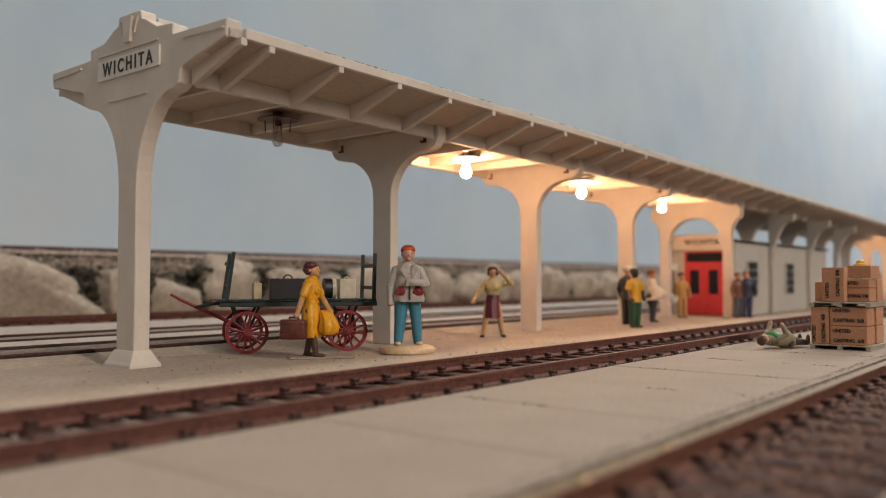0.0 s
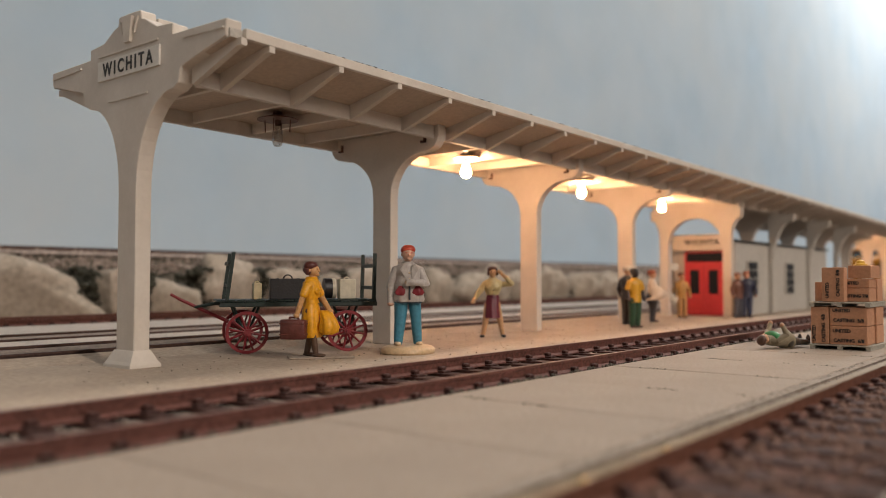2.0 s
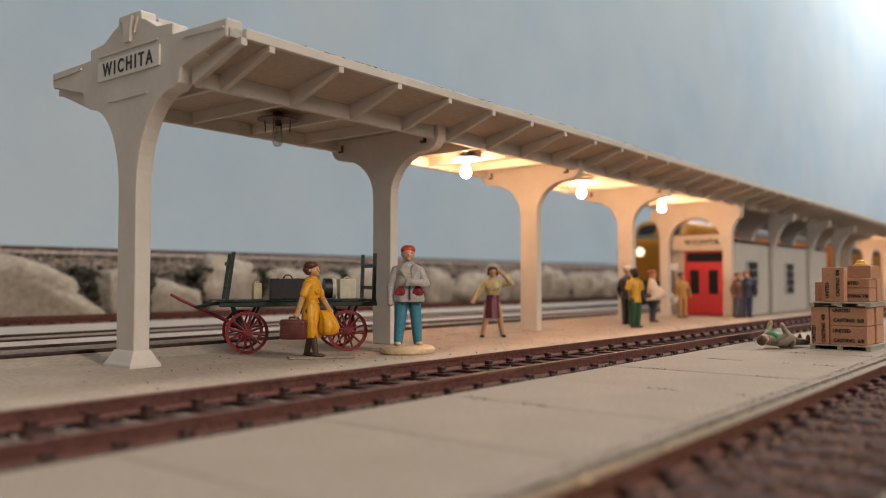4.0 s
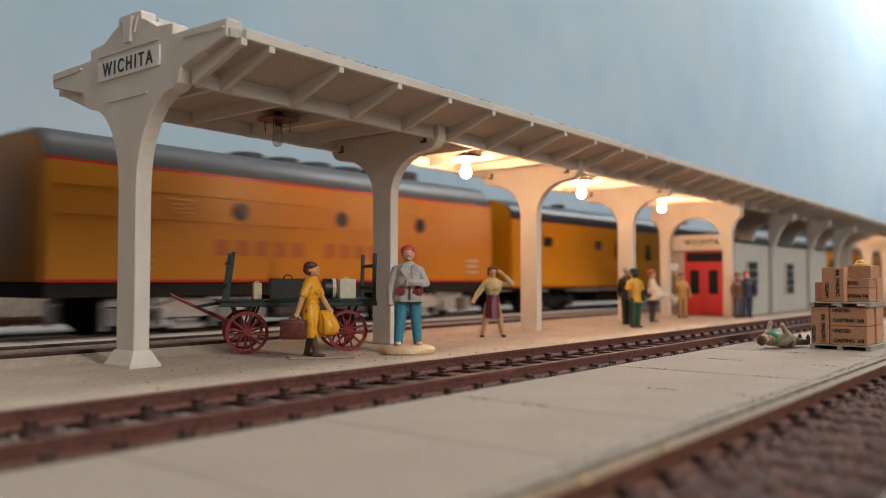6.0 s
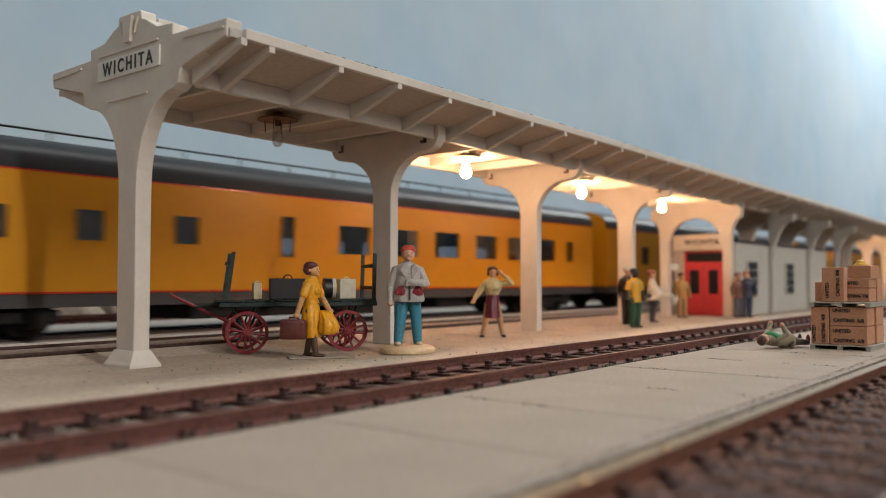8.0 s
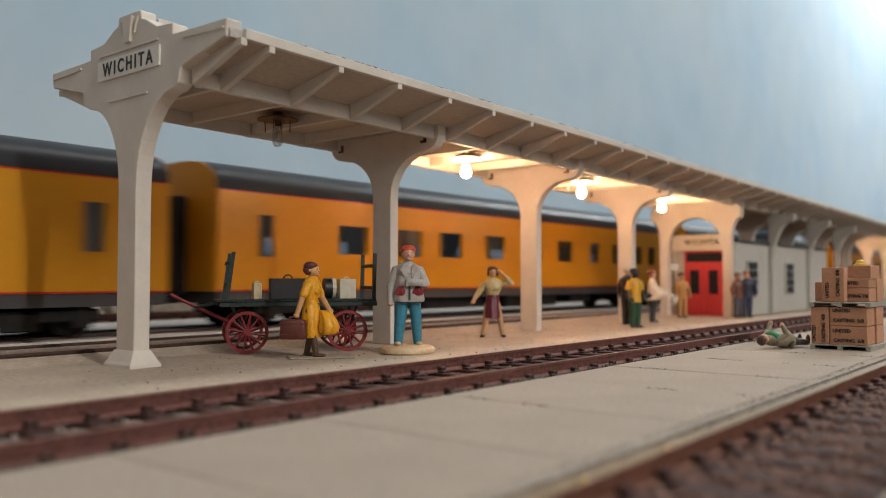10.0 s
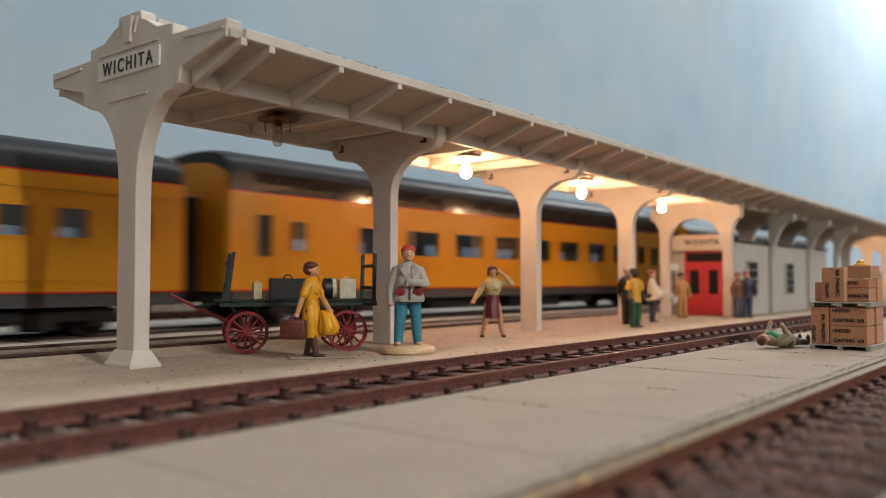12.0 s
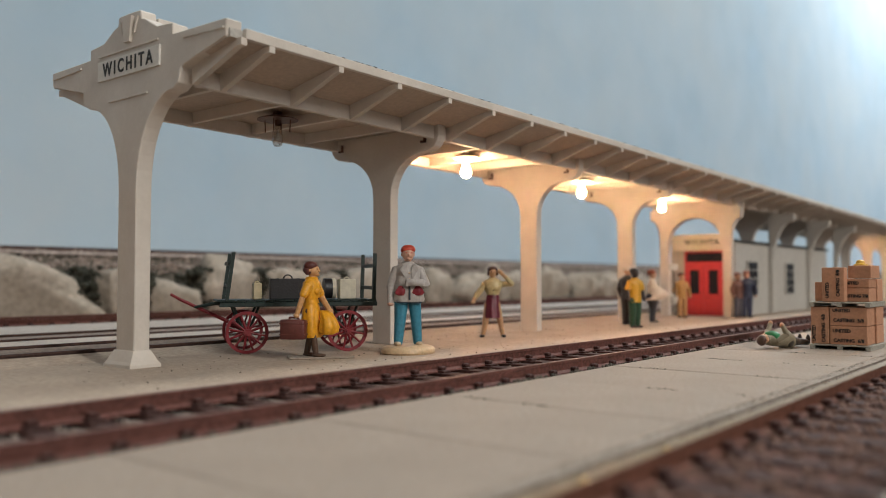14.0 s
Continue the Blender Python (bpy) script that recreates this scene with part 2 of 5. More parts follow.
# ---- setting: room, backdrop, ground ----
def slab(name, x0, x1, y0, y1, z0, z1, mat, label, bev=0.0, parent=None):
    bm = bmesh.new()
    box(bm, x0, x1, y0, y1, z0, z1, bev)
    ob = part(name, bm, mat, parent)
    return tagged(ob, label, name.split("_")[0], "", "structure")


slab("backdrop", -2700, 4700, 430, 450, -900, 1600, SKYPAINT, "painted pale blue sky backdrop wall with faint clouds")
slab("wall_aisle", -2700, 4700, -3420, -3400, -900, 1600, ROOMWALL, "plain room wall behind the aisle")
slab("wall_west", -2720, -2700, -3420, 450, -900, 1600, ROOMWALL, "plain end wall of the room")
slab("wall_east", 4700, 4720, -3420, 450, -900, 1600, SKYPAINT, "plain end wall painted pale sky blue")
slab("ceiling", -2720, 4720, -3420, 450, 1600, 1620, CEILING, "plain white room ceiling")
slab("floor", -2720, 4720, -3420, 450, -920, -900, CARPET, "plain grey room floor")
slab("ground", -2690, 4690, -60, 429, -40, -3.0, BALLAST, "layout base covered in brown ballast")

# ---- platforms and fills ----
slab("platform_main", -300, 1500, 90.5, 146.5, -3.2, 0, CONCRETE, "weathered tan concrete station platform", 0.25)
front = tagged(new("platform_front"), "pale concrete platform of jointed slabs between two tracks", "platform", "", "structure")
bm = bmesh.new()
box(bm, -160, 1200, 32.6, 66.1, -3.2, -0.16)
part("platform_bed", bm, ASH, front)
for n, y0, y1 in (("fill_middle", 168.6, 184.6), ("fill_rear", 205.4, 244.0)):
    slab(n, -300, 2600, y0, y1, -3.2, 1.25, PAVING, "pale grey paved strip between the tracks")
slab("fill_near", -300, 1200, -60, 33.4, -3.1, -0.72, BALLAST, "brown ballast bed of the near track")
for n, y0, y1 in (("fill_through", 150.7, 165.9), ("fill_express", 187.4, 202.6)):
    slab(n, -300, 2600, y0, y1, -3.2, 1.05, OILED, "rust-stained paving between the rails")
bm = bmesh.new()
prism(bm, [(140.0, -0.5), (140.0, 0.01), (148.5, 0.95), (148.5, -0.5)], "x", -300, 1500)
tagged(part("platform_ramp", bm, CONCRETE), "tan concrete rising gently to the rails behind the platform", "platform", "", "structure")
slab("fill_track", -300, 1400, 62.0, 91.0, -3.2, -1.0, TRACKFILL, "grey ballast packed between the rails")

# ---- tracks ----
def rail_outline(yc, w=1.0):
    return [(yc - 1.15, -0.45), (yc + 1.15, -0.45), (yc + 1.15, -0.2), (yc + 0.25, 0.1), (yc + 0.25, 1.05), (yc + 0.45 * w, 1.15),
            (yc + 0.45 * w, 1.6), (yc - 0.45 * w, 1.6), (yc - 0.45 * w, 1.15), (yc - 0.25, 1.05), (yc - 0.25, 0.1), (yc - 1.15, -0.2)]


def track(name, yc, x0, x1, label, top=RAILTOP, tie_x=(None, None), base=0.0, web=RAIL, head=1.0):
    t = tagged(new(name), label, "track", "tracks", "structure")
    for side in (-1, 1):
        bm = bmesh.new()
        prism(bm, rail_outline(yc + side * 8.6, head), "x", x0, x1)
        for f in bm.faces:
            f.material_index = 0
        bm.faces.ensure_lookup_table()
        for f in bm.faces:
            if all(abs(v.co.z - 1.6) < 1e-4 for v in f.verts):
                f.material_index = 1
        r = part("rail", bm, [web, top], t)
        r.location.z = base * S
    if tie_x[0] is not None:
        bm = bmesh.new()
        box(bm, -1.35, 1.35, -15, 15, -2.4, -0.45, 0.12)
        for sgn in (-1, 1):                                   # moulded spike heads and tie plates
            for off in (-1.55, 1.55):
                box(bm, -1.0, 1.0, sgn * 8.6 + off - 0.85, sgn * 8.6 + off + 0.85, -0.5, -0.1, 0.1)
                box(bm, -0.6, 0.6, sgn * 8.6 + off * 0.75 - 0.5, sgn * 8.6 + off * 0.75 + 0.5, -0.15, 0.5, 0.15)
        me = mesh_of("tie", bm, TIE)
        n = int((tie_x[1] - tie_x[0]) / 6.6)
        for i in range(n):
            again("tie", me, t, at(tie_x[0] + i * 6.6, yc, base, 0, 0, random.uniform(-1, 1)))
    return t


track("track_platform", 77.4, -300, 1500, "brown plastic-tie model track beside the platform", RAILTOP, (-60, 560))
near = track("track_near", 18.6, -300, 1500, "rusty model track with a brass railhead and dark ties", BRASS, (-40, 520), 0.0, RAILTAN, 1.6)
for x, y in ((60.84, 27.2), (47.71, 27.2)):                     # added shiny beads that stand in for glints on the railhead
    bm = bmesh.new()
    ball(bm, (x, y - 0.3, 1.6), (0.26, 0.5, 0.22), 0, 14, 10)
    part("solder_bead", bm, BEAD, near, "shiny brass bead added to catch a glint", soft=True)
track("track_through", 158.3, -300, 2600, "rusty rails set flush in the pavement behind the platform", RAILDARK, web=RAILDARK)
track("track_express", 195.0, -2680, 4600, "rusty rails on which the yellow train runs", RAILDARK, web=RAILDARK)
track("track_rear", 258.0, -300, 2600, "rust-brown rails of the rear track", RAIL, (100, 700), 1.4)

# ---- rock bank and upper ledge ----
def boulder(x, y, z, rx, ry, rz, seed, tilt):
    bm = bmesh.new()
    bmesh.ops.create_icosphere(bm, subdivisions=4, radius=1.0)
    off = Vector((seed * 7.3, seed * 3.1, seed * 1.7))
    for v in bm.verts:
        d = v.co.normalized()
        k = 1 + 0.35 * noise.noise(d * 1.2 + off) + 0.14 * noise.noise(d * 3.1 + off) + 0.05 * noise.noise(d * 8 + off)
        p = d * k
        for ax, lim in ((1, -0.62), (2, 0.85)):               # broken flat faces
            if (p[ax] < lim if lim < 0 else p[ax] > lim):
                p[ax] = lim + (p[ax] - lim) * 0.3
        v.co = (p.x * rx, p.y * ry, p.z * rz)
    me = smooth(mesh_of("boulder", bm, ROCK), 60)
    ob = new("boulder", me)
    ob.matrix_basis = at(x, y, z, tilt * 0.3, tilt, seed * 23 % 40 - 20)
    return tagged(ob, "rough pale grey plaster boulder in the bank behind the tracks", "boulder", "boulders of the bank")


bm = bmesh.new()
prism(bm, [(338, -3), (429, -3), (429, 27.5), (372, 27.5), (366, 26), (356, 12)], "x", -300, 4600)
tagged(part("bank", bm, EARTH), "dark earth bank rising behind the tracks to a ledge", "bank", "", "structure")
bm = bmesh.new()
prism(bm, [(364, 26.0), (429, 26.5), (429, 28.0), (374, 28.0), (366, 27.4)], "x", -300, 4600)
tagged(part("ledge", bm, RUBBLE), "gravelly brown roadbed on top of the bank", "ledge", "", "structure")
rng = random.Random(4)
BIG = [(108, 15, 13, 5), (157, 28, 17, 6), (194, 9, 16, 5), (222, 16, 12, 3), (259, 20, 21, 7), (293, 18, 17, 5), (320, 12, 14, 5), (351, 20, 17, 6), (390, 16, 16, 5), (423, 14, 18, 5), (462, 22, 15, 6)]
for i, (bx, w, hgt, zc) in enumerate(BIG):
    boulder(bx, 347 + rng.uniform(-4, 4), zc, w, 14, hgt, i + 1, 21 if i == 1 else rng.uniform(-14, 14))
xs, i = 485.0, len(BIG)
while xs < 1500:
    w = rng.uniform(10, 24)
    hgt = rng.uniform(14, 19)
    boulder(xs + w * 0.8, 348 + rng.uniform(-4, 4), hgt * 0.3, w, 13, hgt, i + 1, rng.uniform(10, 30))
    xs += w * rng.uniform(1.45, 1.95)
    i += 1
clumps = []
for k in range(4200):
    x, h = rng.uniform(60, 1300), rng.uniform(0.0, 1.0)
    if noise.noise(Vector((x * 0.025, 3.3, 0))) > -0.25:
        clumps.append((x, 347 + 18 * h + rng.uniform(-3, 3), 6 + 13.5 * h + rng.uniform(-2, 2), rng.uniform(0.6, 1.9)))
for cx, spread in ((126, 5), (183, 7), (206, 5), (238, 4), (276, 4), (306, 5), (335, 5), (372, 5)):     # thicker scrub in the gaps
    for k in range(130):
        clumps.append((cx + rng.gauss(0, spread), rng.uniform(340, 350), 3 + 17 * rng.random(), rng.uniform(0.7, 2.0)))
stones("scrub", clumps, SCRUB, "dark clumps of scrub between the boulders", "scrub", (1.2, 0.9, 0.9))
bm = bmesh.new()
prism(bm, rail_outline(372.0), "x", -300, 4600)
ledge_rail = part("ledge_rail", bm, RAILDARK)
ledge_rail.location.z = 28.0 * S
tagged(ledge_rail, "dark rail along the top of the ledge", "rail", "", "structure")
slope = []
for k in range(5200):
    h = rng.random()
    slope.append((60 + 1400 * rng.random() ** 1.4, 359.5 + 9 * h + rng.uniform(-0.8, 0.8), 18.5 + 9.0 * h + rng.uniform(-0.8, 0.5), rng.uniform(0.5, 1.5)))
stones("ledge_stones", slope, RUBBLE, "loose brown gravel along the ledge edge", "gravel")

# ---- canopy ----
YC = 129.0
PITCH_X = 62.0
COLS = [74.7 + PITCH_X * k + {1: 1.1, 2: 0.8}.get(k, 0.0) for k in range(12)]
canopy = thing("platform_canopy", "long white wooden platform canopy with tapered brackets", "canopy")


def mirrored(right):
    """An outline from its right half, given from the bottom to the top as (offset, z)."""
    return [(YC - o, z) for o, z in right] + [(YC + o, z) for o, z in reversed(right) if o > 1e-6]


def curve(o0, z0, o1, z1, n=8):
    """A quarter arc that starts upright and ends level."""
    return [(o0 + (o1 - o0) * (1 - math.cos(t)), z0 + (z1 - z0) * math.sin(t)) for t in (math.pi / 2 * i / n for i in range(n + 1))]


END = [(2.8, 1.0), (2.8, 29.5)] + curve(2.85, 30.5, 13.2, 45.4, 9) + [(14.6, 46.2), (15.4, 48.6), (16.4, 48.9), (26.9, 51.4), (27.1, 54.1),
      (13.0, 54.3), (12.9, 56.1), (8.4, 56.5), (6.3, 57.6), (4.8, 58.4), (3.7, 58.7), (3.5, 60.0), (3.2, 60.2), (0.0, 60.3)]
INNER = [(2.8, 0.0), (2.8, 33.0)] + curve(2.85, 34.0, 13.0, 43.2, 9) + [(14.4, 43.5), (15.6, 44.1), (16.4, 45.1), (16.8, 46.5), (16.8, 48.75), (15.0, 48.35), (0.0, 48.35)]


def column(x, outline, depth, name="column"):
    bm = bmesh.new()
    prism(bm, mirrored(outline), "x", x, x + depth)
    bmesh.ops.recalc_face_normals(bm, faces=bm.faces)
    es = [e for e in bm.edges if len(e.link_faces) == 2 and e.calc_face_angle(0) > 0.6]
    bmesh.ops.bevel(bm, geom=es, offset=0.14, segments=1, profile=0.5, affect="EDGES")
    return part(name, bm, WHITE, canopy)


def plinth(x, parent):
    bm = bmesh.new()
    loft(bm, [[(x + 1.4 + sx * a, YC + sy * b, z) for sx, sy in ((-1, -1), (1, -1), (1, 1), (-1, 1))]
              for a, b, z in ((2.9, 4.2, 0), (2.85, 4.15, 0.5), (2.5, 3.8, 1.0), (1.9, 3.3, 2.2), (1.6, 3.0, 2.8))])
    part("plinth", bm, WHITE, parent, "flared white column base")


front_col = column(COLS[0], END, 2.9, "end_frame")
plinth(COLS[0], front_col)
for k, x in enumerate(COLS[1:], 1):
    if k in (4,):
        continue
    column(x, INNER, 2.6)
for x in COLS[1:4]:
    bm = bmesh.new()
    box(bm, x - 0.5, x - 0.01, YC - 13.4, YC - 12.9, 45.0, 47.4)
    box(bm, x - 0.5, x - 0.01, YC - 13.4, YC - 12.0, 45.0, 45.5)
    part("clip", bm, TIN, canopy, "small dark rusty clip")
    bm = bmesh.new()
    box(bm, x - 0.5, x - 0.01, YC + 12.5, YC + 12.9, 45.2, 46.9)
    box(bm, x - 0.5, x - 0.01, YC + 12.5, YC + 13.8, 45.2, 45.6)
    part("clip", bm, TIN, canopy, "small dark rusty clip")
# arched portal in front of the station
bm = bmesh.new()
arch = [(YC - 14.9, 0), (YC - 11.4, 0), (YC - 11.4, 29)]
arch += [(YC - 11.4 * math.cos(t), 29 + 12.0 * math.sin(t)) for t in (math.pi * i / 14 for i in range(1, 14))]
flare = [(14.9, 31)] + curve(14.9, 32, 18.6, 40.5, 6) + [(18.9, 44.0), (17.4, 46.0), (17.4, 48.9), (15, 48.35)]
arch += [(YC + 11.4, 29), (YC + 11.4, 0), (YC + 14.9, 0)] + [(YC + o, z) for o, z in flare] + [(YC - o, z) for o, z in reversed(flare)]
prism(bm, arch, "x", COLS[4], COLS[4] + 2.8)
part("arched_portal", bm, WHITE, canopy, "white arched portal with two legs")

ROOF_X = (75.2, 1010.0)
bm = bmesh.new()
prism(bm, [(YC - 27.4, 51.0), (YC - 15, 48.4), (YC + 15, 48.4), (YC + 27.4, 51.0), (YC + 27.4, 52.3), (YC, 50.0), (YC - 27.4, 52.3)], "x", *ROOF_X)
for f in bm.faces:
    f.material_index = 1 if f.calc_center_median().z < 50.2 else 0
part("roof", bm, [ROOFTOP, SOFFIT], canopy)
for sgn in (-1, 1):
    bm = bmesh.new()
    box(bm, ROOF_X[0] + 2.2, ROOF_X[1], YC + sgn * 27.9 - 0.5, YC + sgn * 27.9 + 0.5, 50.9, 52.5, 0.1)
    part("eave_board", bm, WHITE, canopy)
    bm = bmesh.new()
    box(bm, ROOF_X[0] + 2.6, ROOF_X[1], YC + sgn * 15.0 - 0.6, YC + sgn * 15.0 + 0.6, 45.7, 48.5, 0.1)
    part("purlin", bm, WHITE, canopy)


def rafter_mesh():
    bm = bmesh.new()
    prism(bm, [(YC - 28.3, 51.05), (YC - 28.3, 49.9), (YC - 27.2, 49.9), (YC - 15.7, 45.6), (YC - 15.7, 48.65), (YC - 27.4, 51.05)], "x", -0.55, 0.55)
    return mesh_of("rafter", bm, WHITE)


def beam_mesh():
    bm = bmesh.new()
    box(bm, -0.5, 0.5, YC - 14.3, YC + 14.3, 46.2, 48.45, 0.08)
    return mesh_of("cross_beam", bm, WHITE)


raf, beam = rafter_mesh(), beam_mesh()
for k in range(60):
    x = 82.5 + 15.0 * k
    again("rafter", raf, canopy, at(x, 0, 0))
    again("rafter", raf, canopy, at(x, 2 * YC, 0, 0, 0, 180))
    if min(abs(x - c - 1.3) for c in COLS) > 2.4:
        again("cross_beam", beam, canopy, at(x, 0, 0))
again("rafter", raf, canopy, at(77.1, 0, 0))
again("rafter", raf, canopy, at(77.1, 2 * YC, 0, 0, 0, 180))



def sag(x):
    """The share of its height that the canopy keeps at x: it falls gently away from the end frame."""
    return 1.006 - 0.0083 * (x - 80.0) / 50.5


for ob in canopy.children_recursive:
    if ob.name.startswith(("rafter", "cross_beam")):
        ob.location.z = 50.0 * S * (sag(ob.location.x / S) - 1)
    elif ob != front_col and ob.parent != front_col:
        for v in ob.data.vertices:
            v.co.z *= sag(v.co.x / S)

# end-frame mouldings and name board
bm = bmesh.new()
box(bm, COLS[0] - 0.35, COLS[0] - 0.003, YC - 9.7, YC + 9.7, 49.7, 53.2, 0.06)
board = part("name_board", bm, SIGNWHITE, canopy, "white station name board with black letters")
face_west = Matrix(((0, 0, -1, 0), (-1, 0, 0, 0), (0, 1, 0, 0), (0, 0, 0, 1)))
letters = words("lettering", "WICHITA", 3.3, BLACK, board, Matrix.Translation((( COLS[0] - 0.40) * S, YC * S, 51.4 * S)) @ face_west @ Matrix.Diagonal((0.86, 1, 1, 1)))
letters.data.offset = 0.00006
letters.data.space_character = 1.42
for y0, y1, z in ((YC - 6.0, YC + 6.2, 45.6), (YC - 9.0, YC + 9.6, 54.0)):
    bm = bmesh.new()
    box(bm, COLS[0] - 0.25, COLS[0] - 0.003, y0, y1, z, z + 0.35, 0.06)
    part("moulding", bm, WHITE, canopy)
for sgn in (-1, 1):
    bm = bmesh.new()
    prism(bm, [(YC + sgn * 26.6, 52.6), (YC + sgn * 26.6, 53.0), (YC + sgn * 16, 53.4), (YC + sgn * 16, 53.0)], "x", COLS[0] - 0.25, COLS[0] - 0.003)
    part("moulding", bm, WHITE, canopy)
bm = bmesh.new()
prism(bm, [(YC - 1.5, 59.5), (YC + 1.5, 59.5), (YC + 0.9, 55.2), (YC - 0.9, 55.2)], "x", COLS[0] - 0.6, COLS[0] - 0.003)
prism(bm, [(YC - 2.9, 59.2), (YC - 2.3, 59.2), (YC - 1.7, 56.6), (YC - 2.0, 56.6)], "x", COLS[0] - 0.3, COLS[0] - 0.003)
prism(bm, [(YC + 2.3, 59.2), (YC + 2.9, 59.2), (YC + 2.0, 56.6), (YC + 1.7, 56.6)], "x", COLS[0] - 0.3, COLS[0] - 0.003)
part("crest", bm, WHITE, canopy)
bm = bmesh.new()
for y0, y1, z in ((-13.0, 13.0, 54.3), (-4.2, 4.2, 58.8)):
    box(bm, COLS[0] + 2.9, COLS[0] + 6.5, YC + y0, YC + y1, 52.5, z + 1.3 if z < 58 else z + 0.5, 0.1)
part("gable_block", bm, WHITE, canopy)


# worn roofing felt along the front eave
flakes = []
for k in range(700):
    x = 84 + 230 * random.random() ** 1.3
    if noise.noise(Vector((x * 0.09, 8.1, 0))) > -0.12:
        y = YC - 28.3 + abs(random.gauss(0, 0.7))
        flakes.append((x, y, 52.5 * sag(x) + 0.02, random.uniform(0.08, 0.34)))
stones("roofing_flakes", flakes, SLATE, "ragged dark roofing flakes along the eave", "roofing", (1.6, 0.8, 0.55))

# ---- lamps under the canopy ----
def lamp(x, lit):
    t = thing("canopy_lamp", ("lit warm bulb lamp hanging under the canopy" if lit else "unlit clear bulb lamp with rusty shade under the canopy"), "lamp", x, YC, 47.0 * (sag(x) - 1), 0, "canopy lamps")
    w, dz = (3.4, 0.0) if lit else (4.2, -0.3)
    bm = bmesh.new()
    stack(bm, [(0, 0, 46.7, w, w), (0, 0, 46.85, w - 0.05, w - 0.05), (0, 0, 47.8, 1.0, 1.0), (0, 0, 48.38, 0.9, 0.9)])
    part("shade", bm, TIN if not lit else WHITE, t, soft=True)
    bm = bmesh.new()
    cyl(bm, (0, 0, 45.9 + dz), (0, 0, 47.4), 0.62)
    part("socket", bm, TIN, t)
    bm = bmesh.new()
    stack(bm, [(0, 0, z + dz, r, r) for z, r in (((41.5, 0.2), (41.65, 0.7), (42.1, 1.15), (42.9, 1.38), (43.6, 1.3), (44.4, 0.95), (45.2, 0.66), (46.0, 0.55)) if lit else
                                                     ((41.6, 0.2), (41.72, 0.6), (42.1, 0.95), (43.0, 1.12), (44.6, 1.05), (45.4, 0.9), (46.0, 0.6)))])
    b = part("bulb", bm, BULB if lit else DEADBULB, t, soft=True)
    if not lit:
        bm = bmesh.new()
        cyl(bm, (0, 0, 42.6), (0, 0, 44.8), 0.2)
        part("filament_stem", bm, SILVER, b)
        bm = bmesh.new()
        for a in (0.6, 2.2, 3.7, 5.3):
            cyl(bm, (2.6 * math.cos(a), 2.6 * math.sin(a), 46.7), (2.5 * math.cos(a), 2.5 * math.sin(a), 44.2), 0.12, 0.12, 5)
        part("drop_wire", bm, TIN, t)
    return t


for k in range(11):
    lamp((109.0 if k else 107.2) + 60.8 * k, k in (1, 2, 3, 8, 9, 10))

# ---- station building ----
BX0, BX1, BY0, BY1 = 331.0, 470.0, 115.5, 142.5
station = thing("station_house", "small pale station house with red double doors under the canopy", "house")
bm = bmesh.new()
box(bm, BX0, BX1, BY0, BY1, 0, 30.0, 0.2)
part("wall", bm, PALE, station)
bm = bmesh.new()
prism(bm, [(BY0 - 1.2, 30.0), (BY1 + 1.2, 30.0), (BY1 + 1.2, 30.8), (YC, 31.8), (BY0 - 1.2, 30.8)], "x", BX0 - 1, BX1 + 1)
part("roof", bm, SLATE, station)
bm = bmesh.new()
box(bm, BX0 - 2.6, BX0 - 0.01, BY0 + 1.0, BY1 - 1.4, 26.6, 33.2, 0.15)
sg = part("sign_fascia", bm, WHITE, station, "white fascia lettered with the station name")
small = words("lettering", "WICHITA", 3.0, BLACK, sg, Matrix.Translation(((BX0 - 2.66) * S, (YC - 0.6) * S, 29.9 * S)) @ face_west)
small.data.offset = 0.00009
small.data.space_character = 1.2
bm = bmesh.new()
box(bm, BX0 - 0.9, BX0 - 0.01, 119.4, 136.4, 0, 26.4, 0.1)
fr = part("door_frame", bm, RED, station, "red door surround with a dark transom")
bm = bmesh.new()
box(bm, BX0 - 1.0, BX0 - 0.92, 120.4, 135.4, 22.0, 25.6)
part("transom", bm, DARKGLASS, fr)
for y0 in (120.4, 128.2):
    bm = bmesh.new()
    box(bm, BX0 - 1.5, BX0 - 0.92, y0, y0 + 7.2, 0.3, 21.2, 0.12)
    d = part("door_leaf", bm, RED, fr, "red door leaf with a dark glass panel")
    bm = bmesh.new()
    box(bm, BX0 - 1.56, BX0 - 1.51, y0 + 1.7, y0 + 5.5, 8.8, 18.6)
    part("pane", bm, DARKGLASS, d)
    bm = bmesh.new()
    box(bm, BX0 - 1.7, BX0 - 1.51, y0 + 1.7, y0 + 5.5, 2.0, 6.6, 0.08)
    part("panel", bm, RED, d)
for x in (350.0, 402.0):
    bm = bmesh.new()
    box(bm, x - 6.2, x + 6.2, BY0 - 0.8, BY0 - 0.01, 7.6, 22.4, 0.1)
    w = part("window", bm, PALE, station)
    for ix in range(3):
        for iz in range(4):
            bm = bmesh.new()
            box(bm, x - 5.4 + ix * 3.7, x - 2.0 + ix * 3.7, BY0 - 0.9, BY0 - 0.82, 8.4 + iz * 3.5, 11.5 + iz * 3.5)
            part("pane", bm, DARKGLASS, w)
